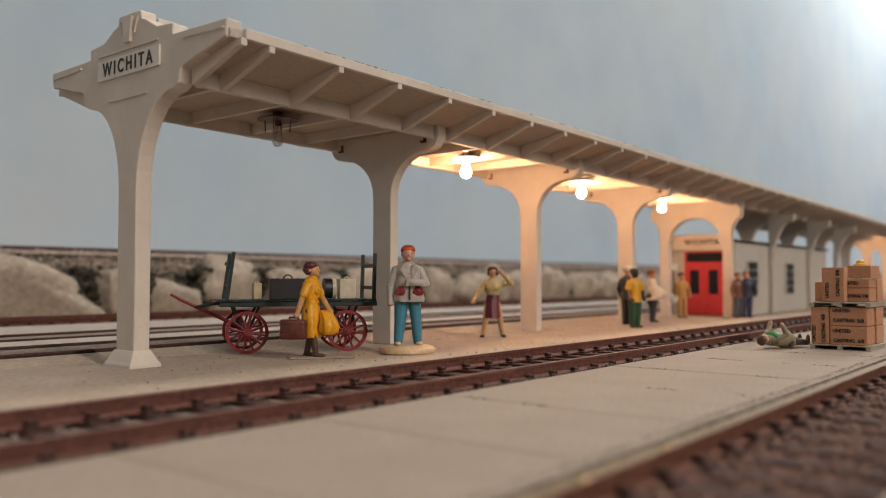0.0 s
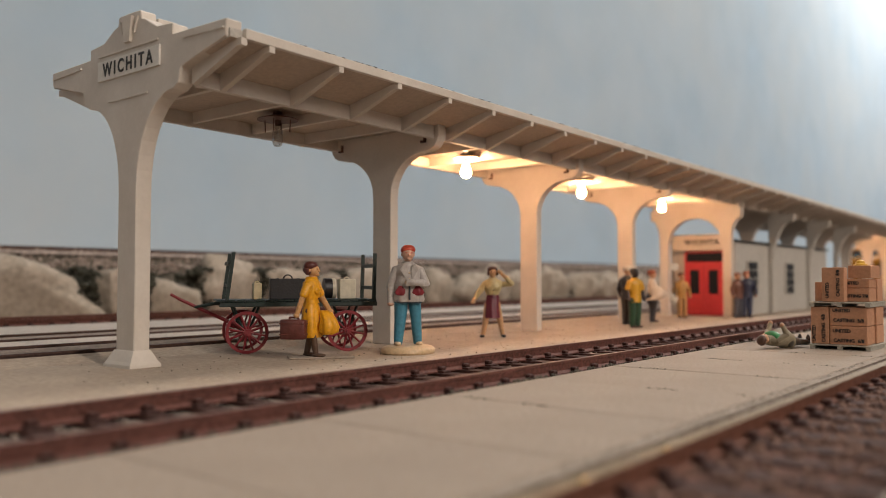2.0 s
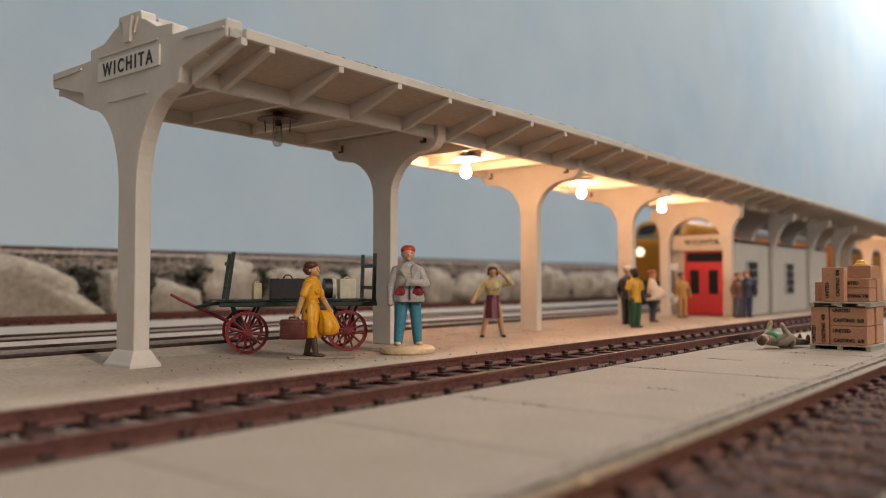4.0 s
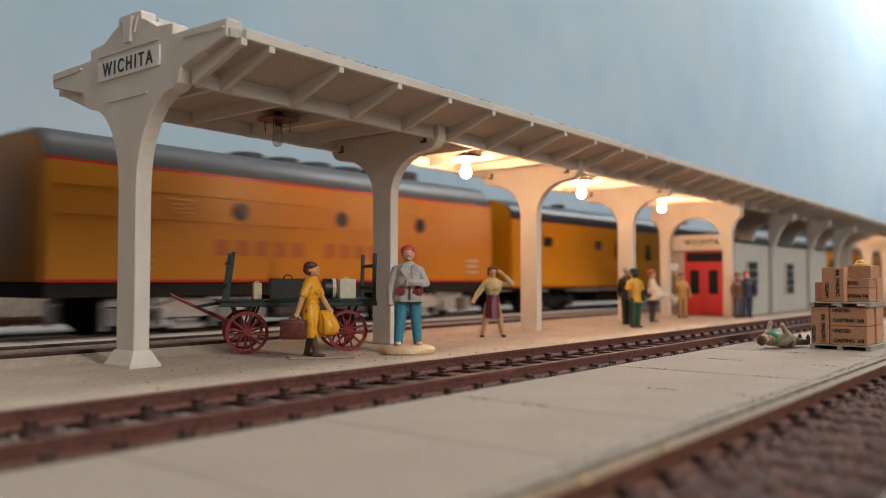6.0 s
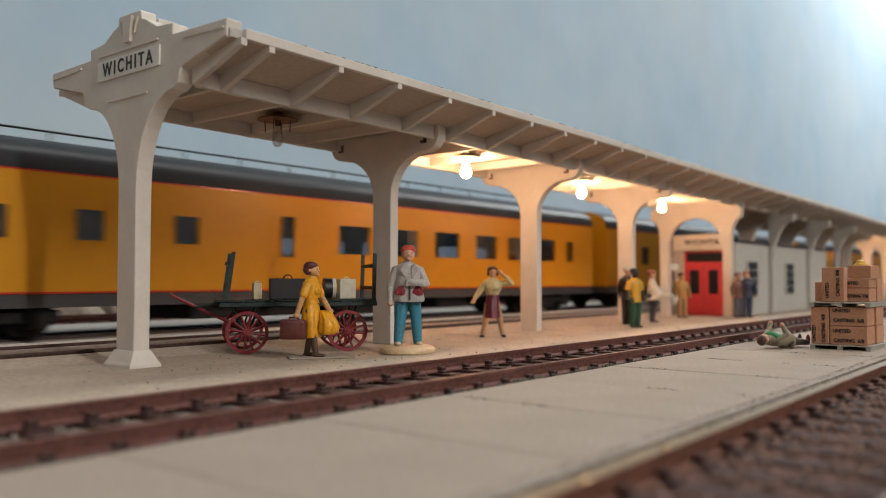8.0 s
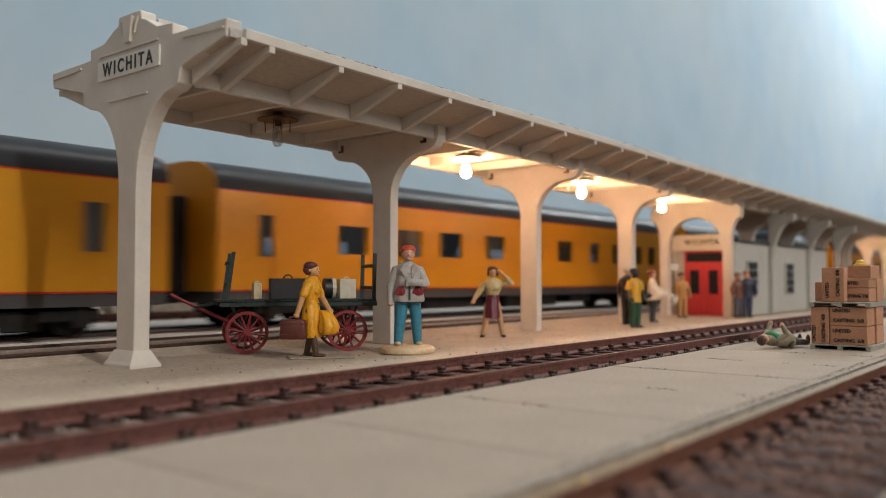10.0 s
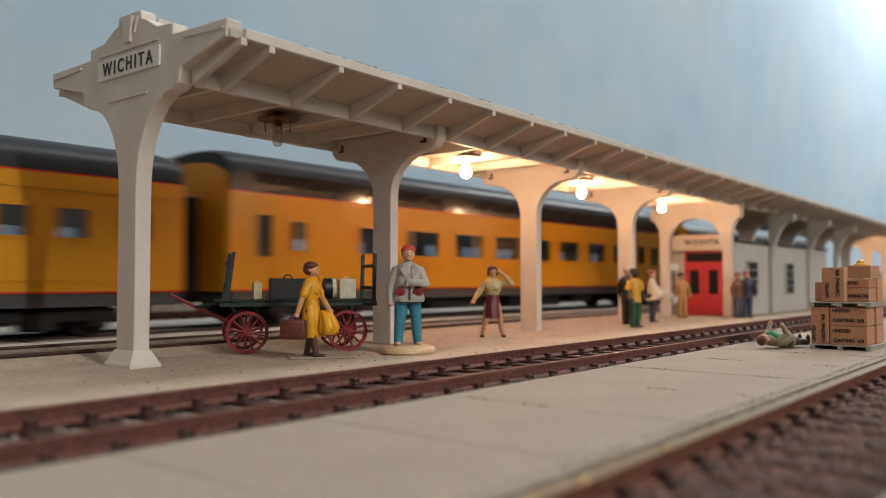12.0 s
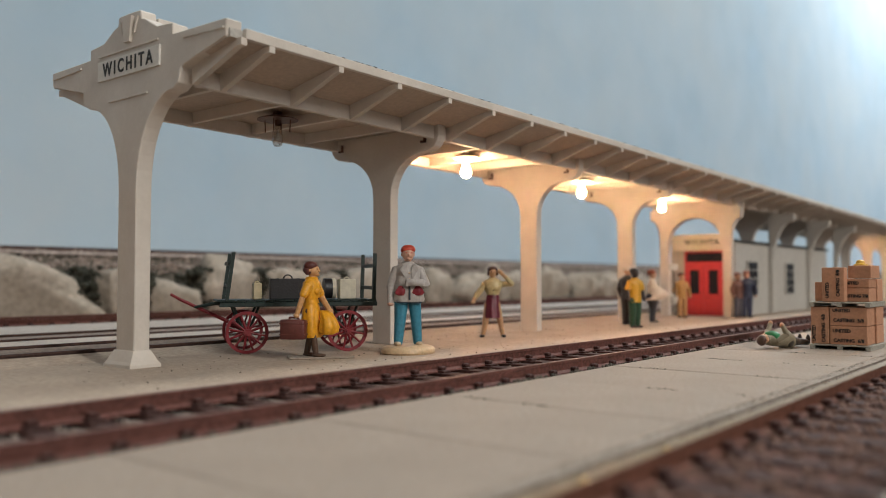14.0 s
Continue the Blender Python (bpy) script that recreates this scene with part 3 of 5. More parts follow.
for x in (374.6, 433.9, 486.3):
    bm = bmesh.new()
    box(bm, x - 2.4, x + 2.4, BY0 - 2.0, BY0 - 0.01, 0, 29.9, 0.2)
    part("pilaster", bm, PALE, station)
    bm = bmesh.new()
    prism(bm, [(BY0 - 0.01, 23.0), (BY0 - 2.0, 23.0)] + [(BY0 - 2.2 - (o - 14.9), z) for o, z in curve(14.9, 24.0, 23.0, 40.0, 8)] + [(BY0 - 11.0, 43.5), (BY0 - 0.01, 43.5)], "x", x - 1.4, x + 1.4)
    part("bracket", bm, PALE, station)


# ---- miniature figures ----
PAINTS = {}


def paint(r, g, b):
    k = (r, g, b)
    if k not in PAINTS:
        PAINTS[k] = material("figure_paint", k, 0.4, fine=1600, coarse=480, amount=0.09, stain=0.22, bump=0.15)
    return PAINTS[k]


SKIN = (0.50, 0.27, 0.16)


def limb(bm, joints, radii, mi):
    for a, b, r0, r1 in zip(joints, joints[1:], radii, radii[1:]):
        cyl(bm, a, b, r0, r1, 9, mi)
    for p, r in zip(joints, radii):
        ball(bm, p, r, mi, 9, 6)


def folds(bm, levels, count, amp, mi=0, n=40, turn=0.0):
    """Draped cloth: ellipses (x, y, z, rx, ry) one above another, their edge waved most at the lowest."""
    rings = []
    for q, (x, y, z, rx, ry) in enumerate(levels):
        a = amp * (1 - q / len(levels))
        rings.append([(x + rx * k * math.cos(t), y + ry * k * math.sin(t), z) for t, k in
                      ((t, 1 + a * math.cos(count * t + turn + 0.25 * q) + 0.4 * a * math.cos((count + 3) * t)) for t in (math.tau * i / n for i in range(n)))])
    return loft(bm, rings, mi=mi)


def figure(label, x, y, rz, h, top, low, hair, shoes=(0.05, 0.03, 0.025), skin=SKIN, skirt=0.0, arms=None, girth=1.0, extra=None, mats=(), z=0.0, tip=0, long=True, stance=0.05, stride=0.0, legs=None):
    """One plain painted miniature, front towards its own -y; heights are shares of h."""
    bm = bmesh.new()
    u = h
    g = girth
    for s in (-1, 1):                                       # legs and shoes
        bare = skirt > 0
        limb(bm, [(s * stance * u, s * stride * u, 0.03 * u), (s * (stance + 0.05) / 2 * u, s * stride * 0.5 * u - 0.004 * u, 0.26 * u), (s * 0.05 * u * g, 0, 0.48 * u)],
             [0.026 * u if bare else 0.04 * u, 0.036 * u if bare else 0.05 * u, 0.058 * u * (1 + (g - 1) * 0.6)], (legs if legs is not None else 0) if bare else 3)
        ball(bm, (s * (stance + 0.008) * u, (s * stride - 0.03) * u, 0.018 * u), (0.032 * u, 0.068 * u, 0.024 * u), 4, 10, 6)
    if skirt:
        folds(bm, [(0, 0, skirt * u, 0.122 * u * g, 0.108 * u * g), (0, 0, (skirt + 0.03) * u, 0.124 * u * g, 0.107 * u * g), (0, 0, 0.40 * u, 0.116 * u * g, 0.098 * u * g),
                   (0, 0, 0.49 * u, 0.106 * u * g, 0.088 * u * g), (0, 0, 0.565 * u, 0.074 * u, 0.058 * u), (0, 0, 0.60 * u, 0.072 * u, 0.056 * u)], 7, 0.075, 3)
        stack(bm, [(0, 0, 0.555 * u, 0.08 * u, 0.064 * u), (0, 0, 0.58 * u, 0.08 * u, 0.064 * u)], 3)
    stack(bm, [(0, 0, (0.43 if not skirt else 0.46) * u, 0.1 * u * g, 0.076 * u * g), (0, -0.012 * u * (g - 1) * 6, 0.53 * u, 0.098 * u * g, 0.075 * u * g), (0, -0.012 * u * (g - 1) * 5, 0.6 * u, 0.09 * u * g, 0.07 * u * g),
               (0, -0.006 * u, 0.71 * u, 0.118 * u * (0.6 + 0.4 * g), 0.08 * u), (0, 0, 0.785 * u, 0.125 * u, 0.066 * u), (0, 0, 0.825 * u, 0.07 * u, 0.045 * u), (0, 0, 0.84 * u, 0.035 * u, 0.035 * u)], 2)
    stack(bm, [(0, 0, 0.825 * u, 0.034 * u, 0.034 * u), (0, -0.004 * u, 0.87 * u, 0.03 * u, 0.032 * u)], 0)
    ball(bm, (0, -0.008 * u, 0.92 * u), (0.052 * u, 0.06 * u, 0.07 * u), 0, 12, 8)
    ball(bm, (0, 0.012 * u, 0.966 * u), (0.065 * u, 0.068 * u, 0.054 * u), 1, 12, 8)
    ball(bm, (0, -0.064 * u, 0.915 * u), (0.012 * u, 0.016 * u, 0.016 * u), 0, 8, 6)
    ball(bm, (0, -0.045 * u, 0.872 * u), (0.024 * u, 0.022 * u, 0.018 * u), 0, 9, 6)               # chin
    for s in (-1, 1):
        ball(bm, (s * 0.053 * u, 0.004 * u, 0.918 * u), (0.008 * u, 0.014 * u, 0.02 * u), 0, 8, 6)  # ear
        ball(bm, (s * 0.022 * u, -0.058 * u, 0.934 * u), (0.009 * u, 0.006 * u, 0.006 * u), 1, 7, 5)  # brow and eye
    folds(bm, [(0, 0.004 * u, 0.815 * u, 0.062 * u, 0.054 * u), (0, 0.004 * u, 0.838 * u, 0.05 * u, 0.05 * u), (0, 0.004 * u, 0.85 * u, 0.042 * u, 0.042 * u)], 3, 0.08, 2, 18)
    for k in range(4):                                      # buttons down the front
        ball(bm, (0, -(0.074 * min(g, 1.15) + (0.006 if k > 1 else 0)) * u, (0.56 + 0.058 * k) * u), 0.0085 * u, 4, 7, 5)
    arms = arms or [[(-0.12, 0, 0.79), (-0.15, 0.0, 0.62), (-0.145, -0.04, 0.47)], [(0.12, 0, 0.79), (0.15, 0.0, 0.62), (0.145, -0.04, 0.47)]]
    for j in arms:
        pts = [tuple(c * u for c in p) for p in j]
        mid = tuple((a + b) / 2 for a, b in zip(pts[1], pts[2]))
        pts[0] = (pts[0][0] * 0.82, pts[0][1], pts[0][2] - 0.025 * u)
        if long == "short":
            cuff = tuple(a * 0.3 + b * 0.7 for a, b in zip(pts[0], pts[1]))
            limb(bm, [pts[0], cuff], [0.044 * u, 0.043 * u], 2)
            limb(bm, [cuff, pts[1], pts[2]], [0.03 * u, 0.028 * u, 0.022 * u], 0)
        else:
            limb(bm, [pts[0], pts[1], pts[2] if long else mid], [0.04 * u, 0.036 * u, 0.028 * u], 2)
            if not long:
                limb(bm, [mid, pts[2]], [0.026 * u, 0.022 * u], 0)
        ball(bm, pts[2], 0.03 * u, 0, 9, 6)
    if extra:
        extra(bm, u)
    off = Vector((x * 0.37, y * 0.53, h))
    for v in bm.verts:                                      # hand-cast unevenness and folds
        q = v.co / u
        d = noise.noise_vector(Vector((q.x * 9, q.y * 9, q.z * 6)) + off) * 0.012 + noise.noise_vector(q * 26 + off) * 0.006
        v.co = Vector((v.co.x * 1.2, v.co.y * 1.2, v.co.z)) + Vector((d.x, d.y, d.z * 0.4)) * u
    me = smooth(mesh_of("figurine", bm, [paint(*skin), paint(*hair), paint(*top), paint(*low), paint(*shoes), *mats]), 70)
    ob = new("figurine", me)
    ob.matrix_basis = at(x, y, z, tip, 0, rz)
    return tagged(ob, label, "figurine", "miniature figures on the platform")


def suitcase_and_coat(bm, u):
    c = (-0.17 * u, 0.10 * u)
    box(bm, c[0] - 0.05 * u, c[0] + 0.05 * u, c[1] - 0.11 * u, c[1] + 0.11 * u, 0.19 * u, 0.40 * u, 0.012 * u, 5)
    cyl(bm, (c[0], c[1] - 0.04 * u, 0.42 * u), (c[0], c[1] + 0.04 * u, 0.42 * u), 0.012 * u, mi=5)
    cyl(bm, (c[0], c[1] - 0.04 * u, 0.40 * u), (c[0], c[1] - 0.04 * u, 0.42 * u), 0.01 * u, mi=5)
    cyl(bm, (c[0], c[1] + 0.04 * u, 0.40 * u), (c[0], c[1] + 0.04 * u, 0.42 * u), 0.01 * u, mi=5)
    for z in (0.24, 0.35):
        box(bm, c[0] - 0.053 * u, c[0] + 0.053 * u, c[1] - 0.113 * u, c[1] + 0.113 * u, z * u, (z + 0.012) * u, 0, 5)
    folds(bm, [(-0.03 * u, -0.165 * u, 0.235 * u, 0.045 * u, 0.05 * u), (-0.03 * u, -0.175 * u, 0.26 * u, 0.062 * u, 0.075 * u), (-0.03 * u, -0.18 * u, 0.32 * u, 0.066 * u, 0.085 * u),
               (-0.03 * u, -0.17 * u, 0.40 * u, 0.056 * u, 0.07 * u), (-0.01 * u, -0.14 * u, 0.46 * u, 0.045 * u, 0.055 * u), (0.0, -0.12 * u, 0.49 * u, 0.03 * u, 0.04 * u)], 6, 0.16, 3)
    ball(bm, (0.0, 0.035 * u, 0.925 * u), (0.056 * u, 0.048 * u, 0.056 * u), 1, 12, 8)          # bobbed hair
    for s in (-1, 1):
        ball(bm, (s * 0.045 * u, 0.02 * u, 0.905 * u), (0.018 * u, 0.034 * u, 0.04 * u), 1, 9, 6)
        ball(bm, (s * 0.035 * u, -0.058 * u, 0.70 * u), (0.05 * u, 0.026 * u, 0.045 * u), 2, 10, 7)


def jacket(bm, u):
    """Loose jacket skirt, lapels, torn dark-red pockets and a folded cloth over the bent arm."""
    folds(bm, [(0, 0, 0.44 * u, 0.128 * u, 0.1 * u), (0, -0.002 * u, 0.47 * u, 0.13 * u, 0.1 * u), (0, -0.004 * u, 0.55 * u, 0.122 * u, 0.094 * u), (0, -0.004 * u, 0.66 * u, 0.118 * u, 0.088 * u), (0, 0, 0.74 * u, 0.112 * u, 0.076 * u)], 6, 0.07, 2)
    for s in (-1, 1):
        folds(bm, [(s * 0.068 * u, -0.078 * u, 0.505 * u, 0.03 * u, 0.024 * u), (s * 0.072 * u, -0.08 * u, 0.53 * u, 0.05 * u, 0.027 * u), (s * 0.066 * u, -0.08 * u, 0.565 * u, 0.046 * u, 0.025 * u), (s * 0.072 * u, -0.076 * u, 0.60 * u, 0.02 * u, 0.02 * u)], 5, 0.2, 5, 20)
        prism(bm, [(s * 0.015 * u, 0.64 * u), (s * 0.075 * u, 0.77 * u), (s * 0.045 * u, 0.83 * u), (s * 0.02 * u, 0.80 * u)], "y", -0.094 * u, -0.07 * u, 2)
    box(bm, -0.006 * u, 0.006 * u, -0.104 * u, -0.08 * u, 0.46 * u, 0.66 * u, 0, 6)
    folds(bm, [(0.05 * u, -0.12 * u, 0.60 * u, 0.085 * u, 0.03 * u), (0.045 * u, -0.125 * u, 0.635 * u, 0.09 * u, 0.034 * u), (0.04 * u, -0.12 * u, 0.67 * u, 0.07 * u, 0.028 * u)], 7, 0.14, 2, 24)
    box(bm, -0.105 * u, 0.105 * u, -0.085 * u, 0.07 * u, 0.425 * u, 0.443 * u, 0, 6)


bm = bmesh.new()
box(bm, -6.0, 6.0, -3.2, 3.2, 0, 0.35, 0.12)
tile = part("base_plate", bm, SLAB)
tile.matrix_basis = at(106.6, 115.4, 0.01, 0, 0, -35)
tagged(tile, "thin pale plate under the yellow-dressed figure", "base plate")
figure("miniature woman in a yellow dress with a brown suitcase", 105.0, 116.2, 27, 17.5, (0.76, 0.35, 0.01), (0.76, 0.35, 0.01), (0.10, 0.025, 0.02), shoes=(0.10, 0.055, 0.035), skin=(0.6, 0.33, 0.14),
       skirt=0.2, stance=0.045, stride=0.06, legs=4, arms=[[(-0.11, 0, 0.78), (-0.14, 0.04, 0.62), (-0.165, 0.08, 0.44)], [(0.11, 0, 0.78), (0.12, -0.06, 0.62), (0.03, -0.16, 0.48)]], extra=suitcase_and_coat, mats=(paint(0.13, 0.035, 0.028),), z=0.36, long="short", girth=0.86)
bm = bmesh.new()
stack(bm, [(0, 0, 0, 5.6, 4.9), (0, 0, 0.25, 5.9, 5.1), (0, 0, 0.8, 5.9, 5.1), (0, 0, 1.3, 5.5, 4.7), (0, 0, 1.65, 4.4, 3.7), (0, 0, 1.75, 2.2, 1.8)], n=32)
disc = part("base_disc", bm, paint(0.62, 0.44, 0.26), soft=True)
disc.matrix_basis = at(124.2, 108.9, 0)
tagged(disc, "round cream base under the large grey-coated figure", "base disc")
figure("larger miniature man in grey jacket, blue trousers, red cap", 124.2, 109.0, -40, 19.7, (0.42, 0.385, 0.36), (0.05, 0.22, 0.32), (0.5, 0.06, 0.03), shoes=(0.62, 0.46, 0.3), skin=(0.62, 0.36, 0.26),
       arms=[[(-0.125, 0, 0.79), (-0.15, 0.0, 0.60), (-0.15, -0.03, 0.42)], [(0.12, 0, 0.79), (0.145, -0.05, 0.62), (0.02, -0.115, 0.64)]], girth=1.0, z=1.62, stance=0.088, stride=0.02,
       extra=jacket,
       mats=(paint(0.22, 0.02, 0.03), paint(0.03, 0.05, 0.07)))
def bobbed(bm, u):
    ball(bm, (0, 0.03 * u, 0.935 * u), (0.06 * u, 0.05 * u, 0.06 * u), 1, 12, 8)
    for s in (-1, 1):
        ball(bm, (s * 0.052 * u, 0.008 * u, 0.915 * u), (0.016 * u, 0.04 * u, 0.045 * u), 1, 9, 6)
        ball(bm, (s * 0.035 * u, -0.056 * u, 0.70 * u), (0.05 * u, 0.025 * u, 0.045 * u), 2, 10, 7)


figure("miniature woman shading her eyes, cream blouse, maroon skirt", 172.6, 122.5, -46, 17.9, (0.50, 0.40, 0.20), (0.13, 0.012, 0.03), (0.08, 0.03, 0.02), shoes=(0.03, 0.02, 0.02), skin=(0.5, 0.3, 0.16),
       skirt=0.27, stance=0.12, girth=0.8, arms=[[(-0.11, 0, 0.78), (-0.17, 0, 0.64), (-0.25, -0.03, 0.5)], [(0.11, 0, 0.78), (0.22, -0.04, 0.76), (0.075, -0.085, 0.935)]], long=False, extra=bobbed)
figure("miniature man in yellow vest and green trousers", 234.0, 112.6, -20, 18.0, (0.62, 0.33, 0.02), (0.02, 0.07, 0.035), (0.02, 0.015, 0.015), skin=(0.035, 0.022, 0.02), long="short")
figure("miniature man in dark coat and pale cap", 247.0, 121.4, 80, 19.0, (0.03, 0.028, 0.03), (0.03, 0.03, 0.032), (0.6, 0.55, 0.48))
figure("stout miniature man in a white shirt", 268.4, 122.6, 20, 17.8, (0.62, 0.52, 0.42), (0.035, 0.035, 0.045), (0.32, 0.07, 0.03), girth=2.2, long=False)


def placard(bm, u):
    cyl(bm, (-0.16 * u, -0.06 * u, 0.47 * u), (-0.2 * u, -0.06 * u, 1.12 * u), 0.012 * u, mi=4)
    box(bm, -0.29 * u, -0.10 * u, -0.075 * u, -0.06 * u, 1.06 * u, 1.2 * u, 0, 5)
    ball(bm, (-0.17 * u, -0.02 * u, 0.42 * u), (0.08 * u, 0.05 * u, 0.14 * u), 5, 10, 7)


figure("miniature figure in olive clothes holding a small placard", 304.8, 127.2, -40, 17.2, (0.44, 0.24, 0.07), (0.46, 0.25, 0.1), (0.1, 0.04, 0.02), extra=placard, mats=(paint(0.5, 0.5, 0.46),))
figure("miniature man in a brown coat and hat", 321.2, 111.2, -30, 17.2, (0.15, 0.06, 0.04), (0.09, 0.09, 0.11), (0.16, 0.05, 0.03))
figure("miniature man in a dark blue suit", 323.5, 108.6, -50, 17.8, (0.025, 0.028, 0.06), (0.03, 0.04, 0.08), (0.3, 0.12, 0.08), skin=(0.55, 0.28, 0.2))
figure("miniature figure in khaki and green lying on its back", 190.6, 51.6, 69, 14.6, (0.26, 0.22, 0.15), (0.06, 0.05, 0.04), (0.09, 0.045, 0.03), z=1.1, tip=-86, girth=1.5,
       arms=[[(-0.12, 0, 0.79), (-0.17, -0.08, 0.68), (-0.15, -0.19, 0.75)], [(0.12, 0, 0.79), (0.17, -0.1, 0.58), (0.16, -0.21, 0.53)]],
       extra=lambda bm, u: stack(bm, [(0, -0.03 * u, 0.72 * u, 0.125 * u, 0.085 * u), (0, -0.03 * u, 0.77 * u, 0.128 * u, 0.075 * u), (0, -0.02 * u, 0.8 * u, 0.1 * u, 0.06 * u)], 5), mats=(paint(0.04, 0.24, 0.08),))

# ---- baggage wagon ----
wagon = thing("baggage_wagon", "dark green wooden baggage wagon with red spoked wheels", "wagon", 114.5, 132.0, 0, -32.8)
WR = 4.2


def wheel_parts(x, y):
    bm = bmesh.new()
    prof = [(WR, -0.42), (WR, 0.42), (WR - 0.62, 0.42), (WR - 0.62, -0.42)]
    rings = [[(r * math.cos(t), w, r * math.sin(t)) for r, w in prof] for t in (2 * math.pi * i / 32 for i in range(32))]
    loft(bm, rings + rings[:1], caps=False)
    bmesh.ops.remove_doubles(bm, verts=bm.verts, dist=1e-4)
    w = part("wheel", bm, WHEELRED, wagon)
    w.matrix_basis = at(x, y, WR, 0, 9 * (x + y), 0)
    bm = bmesh.new()
    cyl(bm, (0, -0.75, 0), (0, 0.75, 0), 0.7, 0.7, 12)
    cyl(bm, (0, -1.0, 0), (0, 1.0, 0), 0.35, 0.35, 10)
    part("hub", bm, WHEELRED, w, soft=True)
    bm = bmesh.new()
    cyl(bm, (0, 0, 0.5), (0, 0, WR - 0.5), 0.3, 0.2, 6)
    me = mesh_of("spoke", bm, WHEELRED)
    for k in range(12):
        again("spoke", me, w, at(0, 0, 0, 0, 30 * k, 0))


for x in (-10.1, 10.1):
    for y in (-5.4, 5.4):
        wheel_parts(x, y)
    bm = bmesh.new()
    cyl(bm, (x, -5.4, WR), (x, 5.4, WR), 0.35, 0.35, 8)
    part("axle", bm, GREEN, wagon)
    bm = bmesh.new()
    for y in (-3.4, 3.4):
        for dx in (-1, 1):
            cyl(bm, (x + dx * 2.6, y, 9.6), (x + dx * 0.5, y, WR), 0.3, 0.3, 6)
    box(bm, x - 0.7, x + 0.7, -4.6, 4.6, WR + 0.2, WR + 1.1, 0.1)
    part("bolster", bm, GREEN, wagon)
for y in (-6.0, 6.0):
    bm = bmesh.new()
    box(bm, -15.5, 16.2, y - 0.45, y + 0.45, 9.3, 10.2, 0.1)
    part("side_sill", bm, GREEN, wagon)
bm = bmesh.new()
box(bm, -0.86, 0.86, -6.4, 6.4, 10.22, 10.6, 0.08)
plank = mesh_of("deck_plank", bm, GREEN)
for k in range(17):
    again("deck_plank", plank, wagon, at(-15.2 + k * 1.9, 0, random.uniform(0, 0.1)))
for x, lean in ((-14.2, 2.0), (15.6, 0.4)):
    for y in (-5.6, 5.6):
        bm = bmesh.new()
        loft(bm, [[(x + s0 * 0.36 + d, y + s1 * 0.3, z) for s0, s1 in ((-1, -1), (1, -1), (1, 1), (-1, 1))] for z, d in ((9.4, 0), (20.2 if y else 19.3, lean * 0.7))])
        part("end_stake", bm, GREEN, wagon)
    for z in ((13.0, 17.6) if x > 0 else (13.5, 18.0)):
        bm = bmesh.new()
        box(bm, x - 0.25 + lean * 0.3, x + 0.25 + lean * 0.3, -5.6, 5.6, z - 0.36, z + 0.36, 0.06)
        part("end_rail", bm, GREEN, wagon)
bm = bmesh.new()
for y in (-1.6, 1.6):
    cyl(bm, (-10.5, y, WR + 0.6), (-22.5, y * 0.3, 10.6), 0.42, 0.36, 6)
cyl(bm, (-22.4, 0, 10.5), (-24.6, 0, 11.8), 0.36, 0.32, 6)
part("tongue", bm, WHEELRED, wagon)
bm = bmesh.new()
for y in (-2.5, 2.5):
    cyl(bm, (-15.0, y, 10.0), (-20.0, y * 0.5, 9.2), 0.32, 0.26, 6)
part("hitch_brace", bm, GREEN, wagon)


def handle(bm, x, z, w, mi=0):
    pts = [(x + w * math.cos(t), 0, z + 0.9 * w * math.sin(t)) for t in (math.pi * i / 8 for i in range(9))]
    for a, b in zip(pts, pts[1:]):
        cyl(bm, a, b, 0.16, 0.16, 6, mi)


def luggage(name, label, cx, cy, w, d, h, mat, hw=0.7):
    m = wagon.matrix_basis @ at(cx, cy, 10.72)
    t = new(name)
    t.matrix_basis = m
    t.empty_display_size = 0.003
    tagged(t, label, "luggage", "luggage on the wagon")
    bm = bmesh.new()
    box(bm, -w / 2, w / 2, -d / 2, d / 2, 0, h, 0.1)
    part("case", bm, mat, t)
    bm = bmesh.new()
    handle(bm, 0, h - 0.05, hw)
    part("handle", bm, mat, t)
    bm = bmesh.new()
    for x in (-w * 0.28, w * 0.28):
        box(bm, x - 0.12, x + 0.12, -d / 2 - 0.07, d / 2 + 0.07, 0.2, h + 0.07)
    part("strap", bm, mat, t)


luggage("suitcase", "narrow tan case standing on the wagon", -7.9, -2.0, 1.6, 3.4, 3.3, TANBOX, 0.4)
luggage("trunk", "large black leather trunk with a handle on the wagon", -1.6, -1.5, 7.4, 3.0, 4.2, BLACKBAG, 0.9)
luggage("suitcase", "cream upright case with a handle on the wagon", 10.6, -2.0, 3.4, 3.2, 4.1, CREAM, 0.5)
hat = thing("hat_box", "round black and cream drum case on the wagon", "luggage", 0, 0, 0, 0, "luggage on the wagon")
hat.matrix_basis = wagon.matrix_basis @ at(6.9, -2.4, 10.72)
for n, x0, x1, r, mt in (("drum", -1.2, 0.4, 2.1, BLACKBAG), ("lid", 0.4, 1.1, 2.15, CREAM)):
    bm = bmesh.new()
    cyl(bm, (x0, 0, 2.15), (x1, 0, 2.15), r, r, 20)
    part(n, bm, mt, hat, soft=True)

